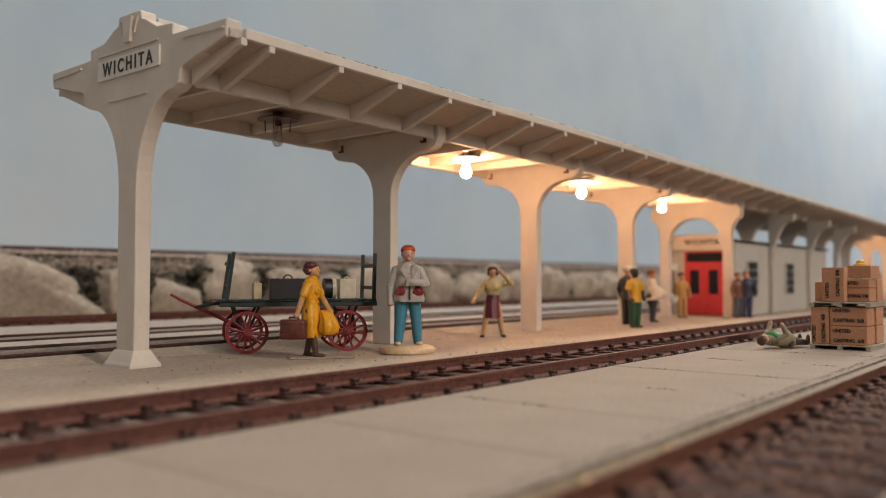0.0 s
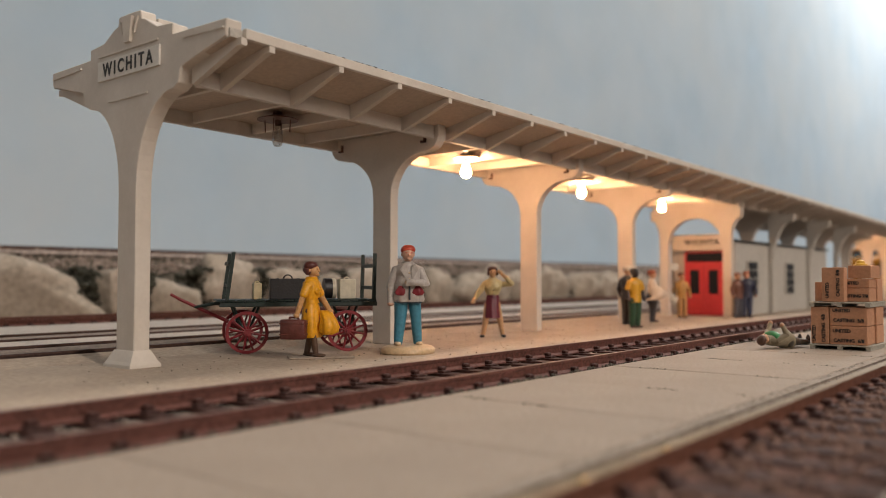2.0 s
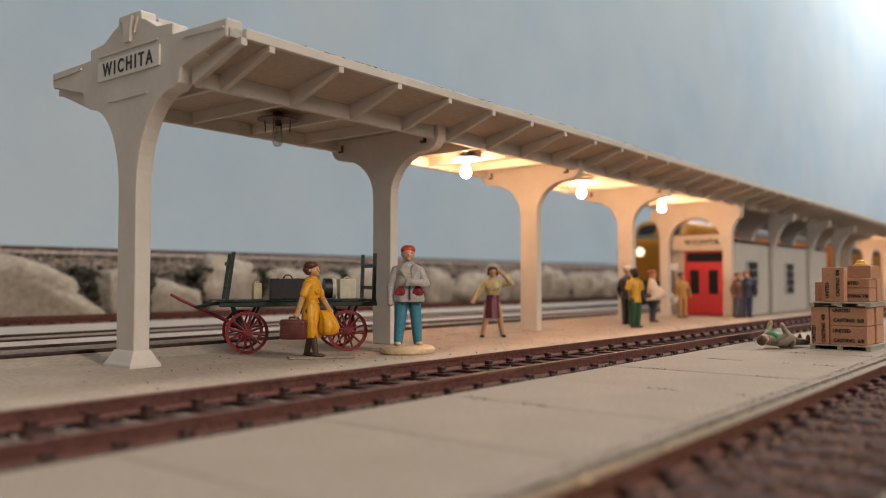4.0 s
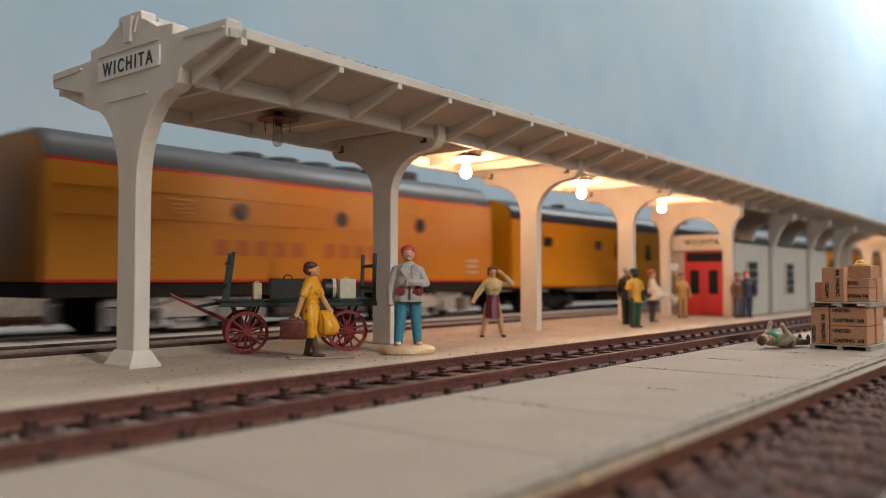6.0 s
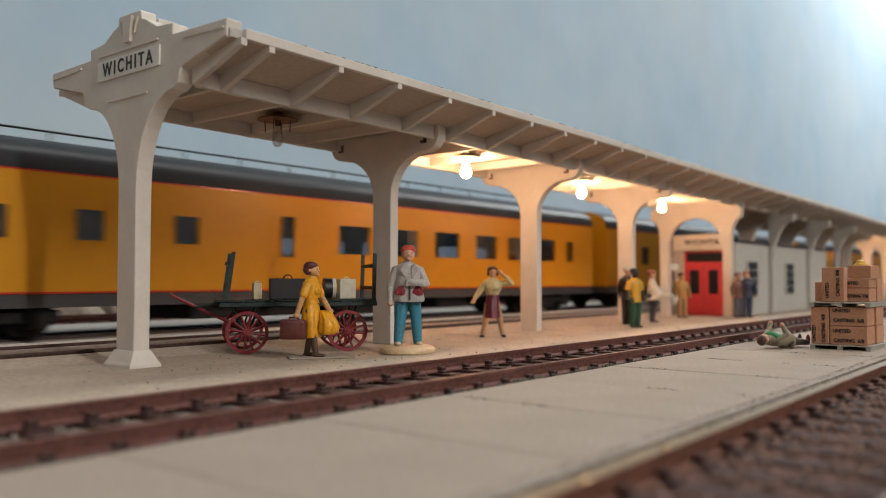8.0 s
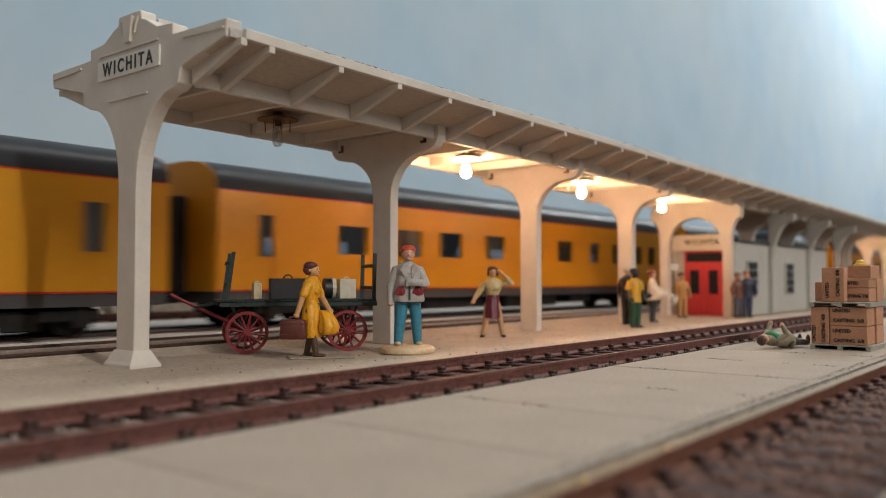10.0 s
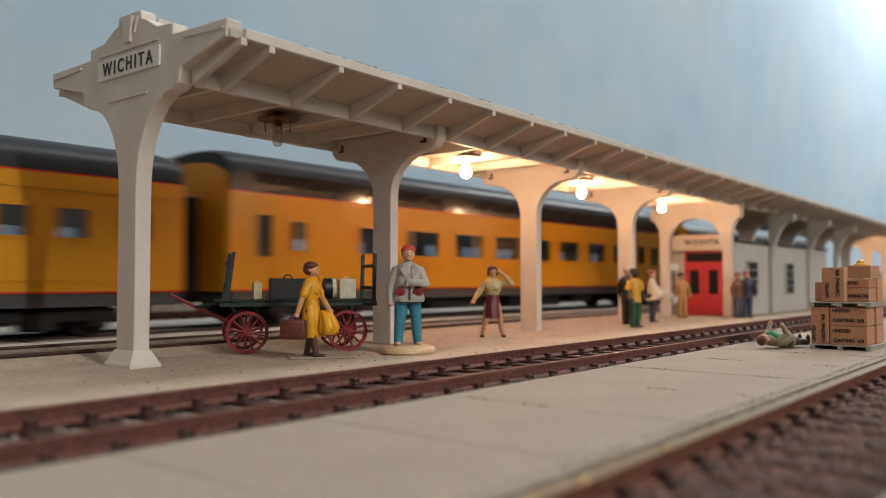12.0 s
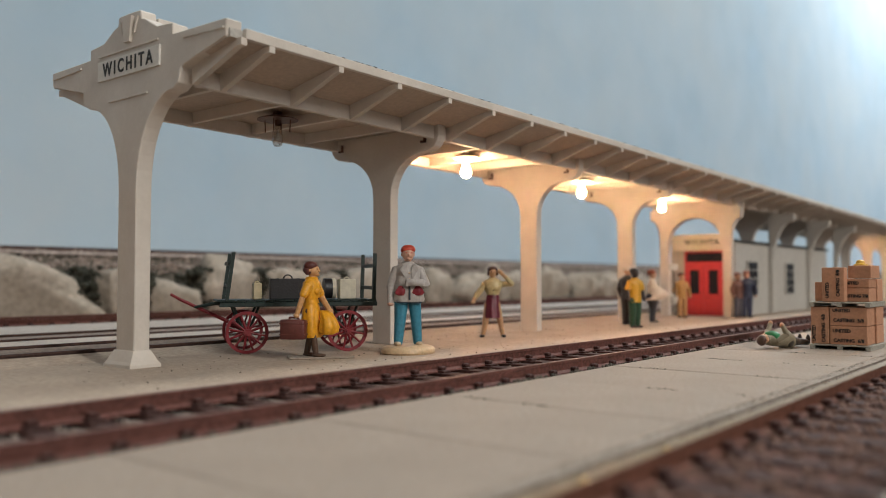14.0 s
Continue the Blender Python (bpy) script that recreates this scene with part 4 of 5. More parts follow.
# ---- palletised cartons ----
def pallet(x, y, z, label):
    t = thing("pallet", label, "pallet", x, y, z, 0, "pallets")
    bm = bmesh.new()
    box(bm, -0.9, 0.9, -6.1, 6.1, 0.75, 1.05, 0.05)
    me = mesh_of("deck_board", bm, PALLET)
    for k in range(7):
        again("deck_board", me, t, at(0.9 + k * 2.15, 0, 0))
    for y0 in (-5.4, 0, 5.4):
        bm = bmesh.new()
        box(bm, 0, 14.6, y0 - 0.5, y0 + 0.5, 0.0, 0.74, 0.06)
        part("runner", bm, PALLET, t)


def carton(x, y0, y1, z0, z1, d=6.8, rz=0.0):
    t = thing("carton", "brown cardboard carton with black stencilled words", "carton", x, (y0 + y1) / 2, z0, rz, "stacked cartons")
    bm = bmesh.new()
    w = (y1 - y0) / 2 - 0.05
    box(bm, 0, d, -w, w, 0.02, z1 - z0 - 0.03, 0.12)
    part("box_body", bm, CARTON, t)
    return t


def stencil(t, text, size, y, z, turned=False):
    m = Matrix.Translation((-0.07 * S, y * S, z * S)) @ face_west
    if turned:
        m = m @ pose(0, 0, 0, 0, 0, 90)
    w = words("lettering", text, size * 1.03, BLACK, t, m, 0.02)
    w.data.offset = 0.00004


PX, PY = 186.9, 43.5
pallet(PX - 0.4, PY, 0, "grey wooden pallet under a stack of cartons")
pallet(PX - 0.4, PY, 8.95, "grey wooden pallet between two layers of cartons")
c = carton(PX, 45.6, 49.3, 1.08, 8.92)
stencil(c, "UNITED", 0.95, 1.15, 2.2, True)
stencil(c, "CASTING  4/8", 0.95, -0.75, 3.3, True)
for z0, a in ((1.08, "6/8"), (5.0, "5/8")):
    c = carton(PX, 38.2, 45.55, z0, z0 + 3.9)
    stencil(c, "UNITED", 0.95, 1.3, 3.2 if a == "5/8" else 2.85)
    stencil(c, "CASTING  " + a, 0.95, -0.05, 1.15 if a == "5/8" else 0.85)
for y0, y1 in ((38.0, 43.6), (43.7, 49.2)):
    for z0 in (1.08, 5.0):
        carton(PX + 7.0, y0 - 0.2, y1 - 0.2, z0, z0 + 3.9, 6.8)
c = carton(PX - 0.35, 42.4, 46.9, 10.03, 17.3, 2.6)
stencil(c, "UNITED", 0.9, 1.1, 2.4, True)
stencil(c, "CASTING  8/8", 0.9, -1.0, 3.9, True)
c = carton(PX + 2.35, 38.2, 43.6, 10.03, 12.9, 6.4)
stencil(c, "CASTING 7/8", 0.85, 0.1, 1.2)
c = carton(PX + 2.35, 38.2, 43.6, 12.95, 14.9, 6.4)
stencil(c, "UNITED", 0.85, 0.9, 1.0)
carton(PX + 2.4, 37.8, 42.4, 14.95, 17.7, 6.2, -4)
carton(PX + 8.9, 37.9, 43.2, 10.03, 14.9, 5.0)
carton(PX + 8.9, 43.7, 48.9, 10.03, 12.6, 5.0)
carton(PX + 2.4, 43.8, 49.0, 10.03, 14.2, 6.2)
carton(PX + 8.9, 44.0, 48.6, 12.65, 14.8, 5.0)
bm = bmesh.new()
stack(bm, [(0, 0, 0, 1.5, 1.4), (0, 0, 0.25, 1.5, 1.4), (0, 0, 0.4, 1.0, 0.95), (0, 0, 1.0, 0.75, 0.75), (0, 0, 1.2, 0.3, 0.3)])
hh = part("hard_hat", bm, paint(0.62, 0.36, 0.03), soft=True)
hh.matrix_basis = at(PX + 5.0, 40.4, 17.7)
tagged(hh, "small yellow hard hat lying on the cartons", "hat")


# ---- the train ----
TY = 195.0
HALF = 17.5


def car_outline(z0, z1, top, n=8, inset=0.0):
    """Half outline of roof from the side's head to the crown, both sides."""
    pts = []
    for i in range(2 * n + 1):
        t = math.pi * i / (2 * n)
        c, s = math.cos(t), math.sin(t)
        y = -HALF * math.copysign(abs(c) ** 0.8, c)
        pts.append((y * (1 - inset), z1 + (top - z1) * abs(s) ** 0.75))
    return pts


def side_wall(bm, length, z0, z1, holes, y, th=0.7):
    xs = sorted({0.0, length, *[h[0] for h in holes], *[h[1] for h in holes]})
    zs = sorted({z0, z1, *[h[2] for h in holes], *[h[3] for h in holes]})
    yi = y - math.copysign(th, y)

    def inside(a, b):
        return any(h[0] - 1e-6 < a < h[1] + 1e-6 and h[2] - 1e-6 < b < h[3] + 1e-6 for h in holes)
    cells = {(i, j) for i in range(len(xs) - 1) for j in range(len(zs) - 1) if not inside((xs[i] + xs[i + 1]) / 2, (zs[j] + zs[j + 1]) / 2)}
    vert = {}

    def v(i, j, yy):
        k = (i, j, yy)
        if k not in vert:
            vert[k] = bm.verts.new((xs[i], yy, zs[j]))
        return vert[k]
    for i, j in cells:
        for yy in (y, yi):
            bm.faces.new((v(i, j, yy), v(i + 1, j, yy), v(i + 1, j + 1, yy), v(i, j + 1, yy))).material_index = 1 if yy == yi else 0
        for di, dj, a, b in ((-1, 0, (i, j), (i, j + 1)), (1, 0, (i + 1, j), (i + 1, j + 1)), (0, -1, (i, j), (i + 1, j)), (0, 1, (i, j + 1), (i + 1, j + 1))):
            if (i + di, j + dj) not in cells:
                bm.faces.new((v(*a, y), v(*b, y), v(*b, yi), v(*a, yi)))


def sprung_truck(parent, x, gap=30.0):
    """A cast locomotive truck: frame with pedestals, journal boxes, coil springs, brake cylinders and hangers."""
    bm = bmesh.new()
    half = gap / 2
    box(bm, x - 4, x + 4, -12.5, 12.5, 6.0, 10.4, 0.3)
    for s in (-1, 1):
        y = s * 13.6
        prism(bm, [(x - half - 6, 8.4), (x - half - 6, 10.2), (x + half + 6, 10.2), (x + half + 6, 8.4), (x + half - 4, 7.8), (x + 6, 5.4), (x - 6, 5.4), (x - half + 4, 7.8)], "y", y - 1.0, y + 1.0)
    t = part("truck", bm, SILVER, parent)
    for s in (-1, 1):
        y = s * 13.6
        for k in (-1, 1):
            xa = x + k * half
            bm = bmesh.new()
            box(bm, xa - 2.4, xa + 2.4, y - 1.7, y + 1.7, 4.4, 9.4, 0.5)
            cyl(bm, (xa, y + s * 1.6, 7.0), (xa, y + s * 2.3, 7.0), 1.7, 1.5, 12)
            part("journal_box", bm, SILVER, t)
            bm = bmesh.new()
            cyl(bm, (xa - k * 5.2, y + s * 1.4, 9.6), (xa - k * 9.4, y + s * 1.4, 10.4), 1.25, 1.25, 10)
            part("brake_cylinder", bm, SILVER, t)
            bm = bmesh.new()
            for e in (-1, 1):
                box(bm, xa + e * 6.6 - 0.4, xa + e * 6.6 + 0.4, y - 0.5, y + 1.2, 2.6, 9.6, 0.15)
                box(bm, xa + e * 6.2 - 0.5, xa + e * 6.2 + 0.5, y - 4.4, y - 0.6, 4.0, 8.0, 0.15)
            part("brake_hanger", bm, SILVER, t)
        for e in (-2.4, 0.0, 2.4):
            bm = bmesh.new()
            for q in range(5):
                z = 3.4 + q * 0.95
                cyl(bm, (x + e, y, z), (x + e, y, z + 0.55), 1.05, 1.05, 10)
            cyl(bm, (x + e, y, 3.2), (x + e, y, 8.2), 0.6, 0.6, 8)
            part("coil_spring", bm, SILVER, t)
        bm = bmesh.new()
        box(bm, x - 4.6, x + 4.6, y - 1.3, y + 1.3, 2.5, 3.4, 0.2)
        part("spring_plank", bm, SILVER, t)
    bm = bmesh.new()
    for s in (-1, 1):
        cyl(bm, (0, s * 7.6, 0), (0, s * 10.2, 0), 5.6, 5.6, 20)
        cyl(bm, (0, s * 7.0, 0), (0, s * 7.6, 0), 6.2, 6.2, 20)
    cyl(bm, (0, -10, 0), (0, 10, 0), 1.0, 1.0, 8)
    me = smooth(mesh_of("wheelset", bm, UNDER))
    for k in (-1, 1):
        again("wheelset", me, t, at(x + k * half, 0, 7.2))
    return t


def truck(parent, x, mat, axles=2, gap=13.0):
    bm = bmesh.new()
    half = gap * (axles - 1) / 2
    for y in (-13.5, 13.5):
        box(bm, x - half - 5, x + half + 5, y - 1.0, y + 1.0, 5.2, 8.0, 0.4)
        box(bm, x - 4, x + 4, y - 1.6, y + 1.6, 3.4, 7.4, 0.3)
        for k in range(axles):
            box(bm, x - half + k * gap - 2.2, x - half + k * gap + 2.2, y - 1.5, y + 1.5, 3.8, 8.6, 0.3)
    box(bm, x - 3, x + 3, -12.5, 12.5, 6.0, 9.6, 0.3)
    t = part("truck", bm, mat, parent)
    bm = bmesh.new()
    for s in (-1, 1):
        cyl(bm, (0, s * 7.6, 0), (0, s * 10.2, 0), 5.6, 5.6, 20)
        cyl(bm, (0, s * 7.0, 0), (0, s * 7.6, 0), 6.2, 6.2, 20)
    cyl(bm, (0, -10, 0), (0, 10, 0), 1.0, 1.0, 8)
    me = smooth(mesh_of("wheelset", bm, UNDER))
    for k in range(axles):
        again("wheelset", me, t, at(x - half + k * gap, 0, 7.2))
    return t


def stripe(parent, length, z, h=0.5, x0=0.0):
    for s in (-1, 1):
        bm = bmesh.new()
        y = s * (HALF + 0.05)
        box(bm, x0, length, min(y, y - s * 0.1), max(y, y - s * 0.1), z - h / 2, z + h / 2)
        part("red_stripe", bm, CARRED, parent)


def bars(parent, x0, count, z, h, mat, pitch):
    """Side lettering as plain narrow bars."""
    for k in range(count):
        bm = bmesh.new()
        box(bm, x0 + k * pitch, x0 + k * pitch + pitch * 0.68, -HALF - 0.06, -HALF - 0.01, z, z + h)
        part("lettering", bm, mat, parent)


def coach(name, label, s, length, windows, grey_skirt=True, dome=None, full_dome=False, rails=False, vents=(), ribs=(), roofmat=None):
    """windows: (centre, width, low, high) along the car's side."""
    t = thing(name, label, "train car", 0, TY, 0, 0, "cars of the yellow train")
    z0, z1 = 11.6, 38.3
    holes = [(c - w / 2, c + w / 2, a, b) for c, w, a, b in windows]
    for sgn in (-1, 1):
        bm = bmesh.new()
        side_wall(bm, length, z0, z1, holes, sgn * HALF)
        part("side", bm, [YELLOW, LINER], t)
    for c, w, a, b in windows:
        for sgn in (-1, 1):
            bm = bmesh.new()
            y = sgn * (HALF - 0.35)
            box(bm, c - w / 2, c + w / 2, y - 0.04, y + 0.04, a, b)
            win = part("window", bm, GLASS, t)
            win.visible_shadow = False
            bm = bmesh.new()
            y = sgn * (HALF + 0.1)
            o, q = (c - w / 2 - 0.3, c + w / 2 + 0.3, a - 0.3, b + 0.3), (c - w / 2, c + w / 2, a, b)
            rows = [[(x0, yy, z0b), (x1, yy, z0b), (x1, yy, z1b), (x0, yy, z1b)] for (x0, x1, z0b, z1b), yy in ((o, y - 0.12), (o, y + 0.12), (q, y + 0.12), (q, y - 0.12), (o, y - 0.12))]
            loft(bm, rows, caps=False)
            bmesh.ops.remove_doubles(bm, verts=bm.verts, dist=1e-4)
            part("window_frame", bm, YELLOW, win)
    for x0, x1 in ((-0.3, 0.9), (length - 0.9, length + 0.3)):
        bm = bmesh.new()
        prism(bm, [(-HALF + 0.72, z0), (HALF - 0.72, z0), (HALF - 0.72, z1)] + [(y, z) for y, z in reversed(car_outline(z0, z1, 46.6, 6, 0.045))] + [(-HALF + 0.72, z1)], "x", x0, x1)
        part("end_wall", bm, YELLOW, t)
        bm = bmesh.new()
        out = x0 - 3.4 if x0 < 1 else x1
        box(bm, out, out + 3.4, -5.0, 5.0, 11, 37.0, 0.6)
        part("diaphragm", bm, UNDER, t)
    top = 46.8
    outer = car_outline(z0, z1, 50.2 if full_dome else top)
    if full_dome:
        outer = [(y, 43.62 + (z - z1) * 0.56) for y, z in outer]
    segs = [(0.0, length)] if not dome else [(0.0, dome[0]), (dome[1], length)]
    for a, b in segs:
        ra, rb = 4.0 if a == 0 else 0.0, 4.0 if b == length else 0.0
        rows = []
        for x, k in ((a, 0.93 if ra else 1), (a + ra * 0.35, 0.98 if ra else 1), (a + max(ra, 0.1), 1), (b - max(rb, 0.1), 1), (b - rb * 0.35, 0.98 if rb else 1), (b, 0.93 if rb else 1)):
            rows.append([(x, y, z1 + (z - z1) * (k if z > z1 + 0.5 else 1)) for y, z in outer])
        bm = bmesh.new()
        loft(bm, rows)
        part("roof", bm, roofmat or CARROOF, t, soft=True)
    if full_dome:
        for sgn in (-1, 1):
            bm = bmesh.new()
            loft(bm, [[(x, sgn * HALF, z1 + 0.02), (x, sgn * (HALF + 0.02), 43.6), (x, sgn * (HALF - 0.7), 43.6), (x, sgn * (HALF - 0.7), z1 + 0.02)] for x in (8.0, length - 22)])
            part("dome_window_band", bm, BLACKGLASS, t, "glossy black upper window band")
            for x0, x1 in ((0.0, 8.0), (length - 22, length)):
                bm = bmesh.new()
                loft(bm, [[(x, sgn * HALF, z1 + 0.02), (x, sgn * (HALF + 0.02), 43.6), (x, sgn * (HALF - 0.7), 43.6), (x, sgn * (HALF - 0.7), z1 + 0.02)] for x in (x0, x1)])
                part("band_end", bm, CARROOF, t)
    if dome:
        bm = bmesh.new()
        for sgn in (-1, 1):
            loft(bm, [[(x, sgn * HALF, z1), (x, sgn * (HALF - 0.7), 42.2), (x, sgn * (HALF - 1.6), 42.2), (x, sgn * (HALF - 0.8), z1)] for x in dome])
        part("dome_coaming", bm, CARROOF, t)
        bm = bmesh.new()
        rows = []
        L = dome[1] - dome[0]
        for k, (u, g) in enumerate(((0, 0.1), (0.03, 0.42), (0.08, 0.72), (0.16, 0.93), (0.24, 1), (0.76, 1), (0.84, 0.93), (0.92, 0.72), (0.97, 0.42), (1, 0.1))):
            rows.append([(dome[0] + u * L, y * 0.93, 42.2 + (z - z1) * g * 1.75) for y, z in car_outline(z0, z1, 46.2)])
        loft(bm, rows, caps=False, closed=False)
        d = part("dome_glass", bm, DOMEGLASS, t, "curved clear dome glass", soft=True)
        d.visible_shadow = False
        bm = bmesh.new()
        for k in range(10):
            x = dome[0] + L * (0.24 + 0.52 * k / 9)
            pts = [(x, y * 0.935, 42.2 + (z - z1) * 1.76) for y, z in car_outline(z0, z1, 46.2)]
            for a, b in zip(pts, pts[1:]):
                cyl(bm, a, b, 0.22, 0.22, 5)
        box(bm, dome[0] + 0.24 * L, dome[1] - 0.24 * L, -2.2, 2.2, 55.6, 56.3, 0.3)
        part("dome_rib", bm, CARROOF, t)
        bm = bmesh.new()
        box(bm, dome[0], dome[1], -HALF + 1.6, HALF - 1.6, 41.0, 42.0)
        for k in range(12):
            for y in (-11, 4):
                box(bm, dome[0] + 8 + k * L / 13, dome[0] + 11 + k * L / 13, y, y + 7, 42.0, 46.0, 0.4)
        part("dome_seating", bm, UNDER, t)
        bm = bmesh.new()
        box(bm, dome[0] + 2, dome[1] - 2, -0.4, 0.4, 13.0, 40.9)
        part("partition", bm, LINER, t)
    if rails:
        bm = bmesh.new()
        for y in (-7, 7):
            cyl(bm, (16, y, 48.6), (length - 40, y, 48.6), 0.28, 0.28, 6)
            for k in range(14):
                x = 18 + k * (length - 60) / 13
                cyl(bm, (x, y, 45.4), (x, y, 48.6), 0.2, 0.2, 5)
        part("roof_rail", bm, UNDER, t)
    for x in vents:
        bm = bmesh.new()
        stack(bm, [(x, -2, 45.6, 2.6, 2.6), (x, -2, 47.4, 2.6, 2.6), (x, -2, 47.6, 3.6, 3.6), (x, -2, 48.4, 3.2, 3.2), (x, -2, 48.9, 1.0, 1.0)])
        part("roof_vent", bm, UNDER, t, soft=True)
    for z in ribs:
        bm = bmesh.new()
        for sgn in (-1, 1):
            y = sgn * (HALF + 0.08)
            box(bm, 1, length - 1, y - 0.12, y + 0.12, z - 0.2, z + 0.2)
        part("rib", bm, YELLOW, t)
    stripe(t, length, 38.1, 0.36)
    stripe(t, length, 11.85, 0.42)
    bm = bmesh.new()
    box(bm, 0.5, length - 0.5, -HALF + 0.2, HALF - 0.2, 10.6 if not grey_skirt else 8.6, 11.58, 0.1)
    part("skirt", bm, CARSKIRT if grey_skirt else UNDER, t)
    bm = bmesh.new()
    box(bm, 1, length - 1, -HALF + 0.8, HALF - 0.8, 11.6, 13.0)
    part("floor", bm, UNDER, t)
    if grey_skirt:
        # added dark strip that stands in for the shaded interior behind the upper windows
        bm = bmesh.new()
        box(bm, 6, length - 6, HALF - 2.0, HALF - 1.4, 28.2, 36.0)
        part("window_blind", bm, LINER, t, "dark strip added inside to darken the upper window halves")
    bm = bmesh.new()
    for x0, x1, zb in ((length * 0.3, length * 0.42, 4.6), (length * 0.47, length * 0.6, 4.0), (length * 0.64, length * 0.7, 5.0)):
        box(bm, x0, x1, -13.5, 13.5, zb, 9.2, 0.5)
    part("underfloor_gear", bm, UNDER, t)
    for x in (34.0, length - 34.0):
        truck(t, x, UNDER, 2, 28.0)
    bm = bmesh.new()
    box(bm, -7.6, 0.5, -1.2, 1.2, 8.4, 10.4, 0.3)
    part("coupler", bm, UNDER, t)
    bm = bmesh.new()
    box(bm, length - 0.5, length + 7.0, -1.2, 1.2, 8.4, 10.4, 0.3)
    part("coupler", bm, UNDER, t)
    return t, s


def round_section(x, half, zb, zt, r, n=5, crown=0.0):
    """A body section: flat sides, rounded shoulders, slight crown."""
    pts = [(x, -half, zb), (x, -half, zt - r)]
    pts += [(x, -half + r * (1 - math.cos(t)), zt - r + r * math.sin(t)) for t in (math.pi / 2 * i / n for i in range(1, n + 1))]
    pts += [(x, half - r * (1 - math.cos(t)), zt - r + r * math.sin(t)) for t in (math.pi / 2 * i / n for i in range(n, 0, -1))]
    pts += [(x, half, zt - r), (x, half, zb)]
    return pts


def diesel(name, label, length, nose, s, portholes):
    t = thing(name, label, "locomotive", 0, TY, 0, 0, "cars of the yellow train")
    zb = 14.2
    bm = bmesh.new()
    if nose:
        rows = [round_section(5.5, 8.0, zb, 31.5, 5.0), round_section(6.2, 11.0, zb, 34.6, 6.5), round_section(8.0, 14.0, zb, 36.9, 7.0), round_section(12.0, 16.4, zb, 38.1, 7.0),
                round_section(17.0, 17.3, zb, 38.7, 7.0), round_section(27.5, HALF, zb, 39.2, 7.0), round_section(33.0, HALF, zb, 46.0, 7.5), round_section(35.5, HALF, zb, 48.2, 7.5),
                round_section(40.0, HALF, zb, 48.8, 7.5), round_section(74.0, HALF, zb, 48.8, 7.5)]
        x1 = 74.0
    else:
        rows = [round_section(0.0, HALF - 0.6, zb, 48.0, 7.5), round_section(0.8, HALF, zb, 48.6, 7.5), round_section(2.0, HALF, zb, 48.8, 7.5)]
        x1 = 2.0
    loft(bm, rows)
    if not nose:
        for f in bm.faces:
            f.material_index = 1 if f.calc_center_median().z > 41.4 else 0
    part("cab_body" if nose else "end_cap", bm, [NOSEYELLOW, CARGREY], t, soft=True)
    bm = bmesh.new()
    loft(bm, [[(x, -HALF, zb), (x, -HALF, 41.4), (x, HALF, 41.4), (x, HALF, zb)] for x in (x1 + 0.01, length)])
    part("hood_side", bm, NOSEYELLOW, t)
    bm = bmesh.new()
    loft(bm, [[p for p in round_section(x, HALF, 41.42, 48.8, 7.36)] for x in (x1 + 0.01, length - 1.5)] + [round_section(length, HALF - 0.6, 41.42, 48.0, 7.0)])
    part("roof", bm, CARGREY, t, soft=True)
    for z, h in ((41.4, 0.7), (14.4, 0.7)):
        stripe(t, length, z, h, 0.0 if not nose else (20.0 if z < 20 else 75.0))
    for z in (36.0, 29.6):
        bm = bmesh.new()
        for sgn in (-1, 1):
            y = sgn * (HALF + 0.1)
            box(bm, x1 + 1 if not nose else 54, length - 2, y - 0.2, y + 0.2, z - 0.22, z + 0.22)
        part("body_rib", bm, NOSEYELLOW, t)
    for x in portholes:
        bm = bmesh.new()
        cyl(bm, (x, -HALF - 0.25, 32.6), (x, HALF + 0.25, 32.6), 2.5, 2.5, 18)
        p = part("porthole", bm, CARGREY, t)
        bm = bmesh.new()
        cyl(bm, (x, -HALF - 0.3, 32.6), (x, HALF + 0.3, 32.6), 1.9, 1.9, 18)
        part("glass", bm, DARKGLASS, p)
    bars(t, (54 if nose else 44), 5, 20.9, 4.2, LETTER, 9.4 if nose else 6.4)
    bars(t, (126 if nose else 82), 7, 20.9, 4.2, LETTER, 6.9 if nose else 6.2)
    if nose:
        def flank(x):
            """Half width of the nose at x."""
            xs_, hs = (5.5, 6.2, 8.0, 12.0, 17.0, 27.5), (8.0, 11.0, 14.0, 16.4, 17.3, HALF)
            return float(np.interp(x, xs_, hs))
        for sgn in (-1, 1):
            y = sgn * HALF
            for x0, x1b in ((33.5, 40.5), (43.0, 48.5)):
                bm = bmesh.new()
                box(bm, x0, x1b, y - 0.12, y + 0.12, 33.5, 39.5, 0.05)
                part("cab_window", bm, DARKGLASS, t)
            bm = bmesh.new()
            pts = [(28.2, sgn * 2.0, 40.5), (28.2, sgn * 12.6, 39.4), (32.6, sgn * 12.2, 44.8), (32.6, sgn * 2.0, 45.9)]
            loft(bm, [pts, [(x - 0.5, y, z + 0.4) for x, y, z in pts]])
            part("windshield", bm, DARKGLASS, t)
            for n, mt, lab, o in (("number_board", DARKGLASS, "dark blank number board on the nose", [(9.5, 27.6), (13.5, 27.6), (17.5, 27.6), (17.5, 30.8), (13.5, 30.8), (9.5, 30.8)]),
                                  ("nose_wing", WINGBLUE, "dark blue wing emblem shape", [(7.0, 22.6), (9.5, 22.8), (12, 23.0), (19.5, 23.6), (15, 21.4), (12, 20.1), (9.5, 19.0), (7.0, 18.0)])):
                bm = bmesh.new()
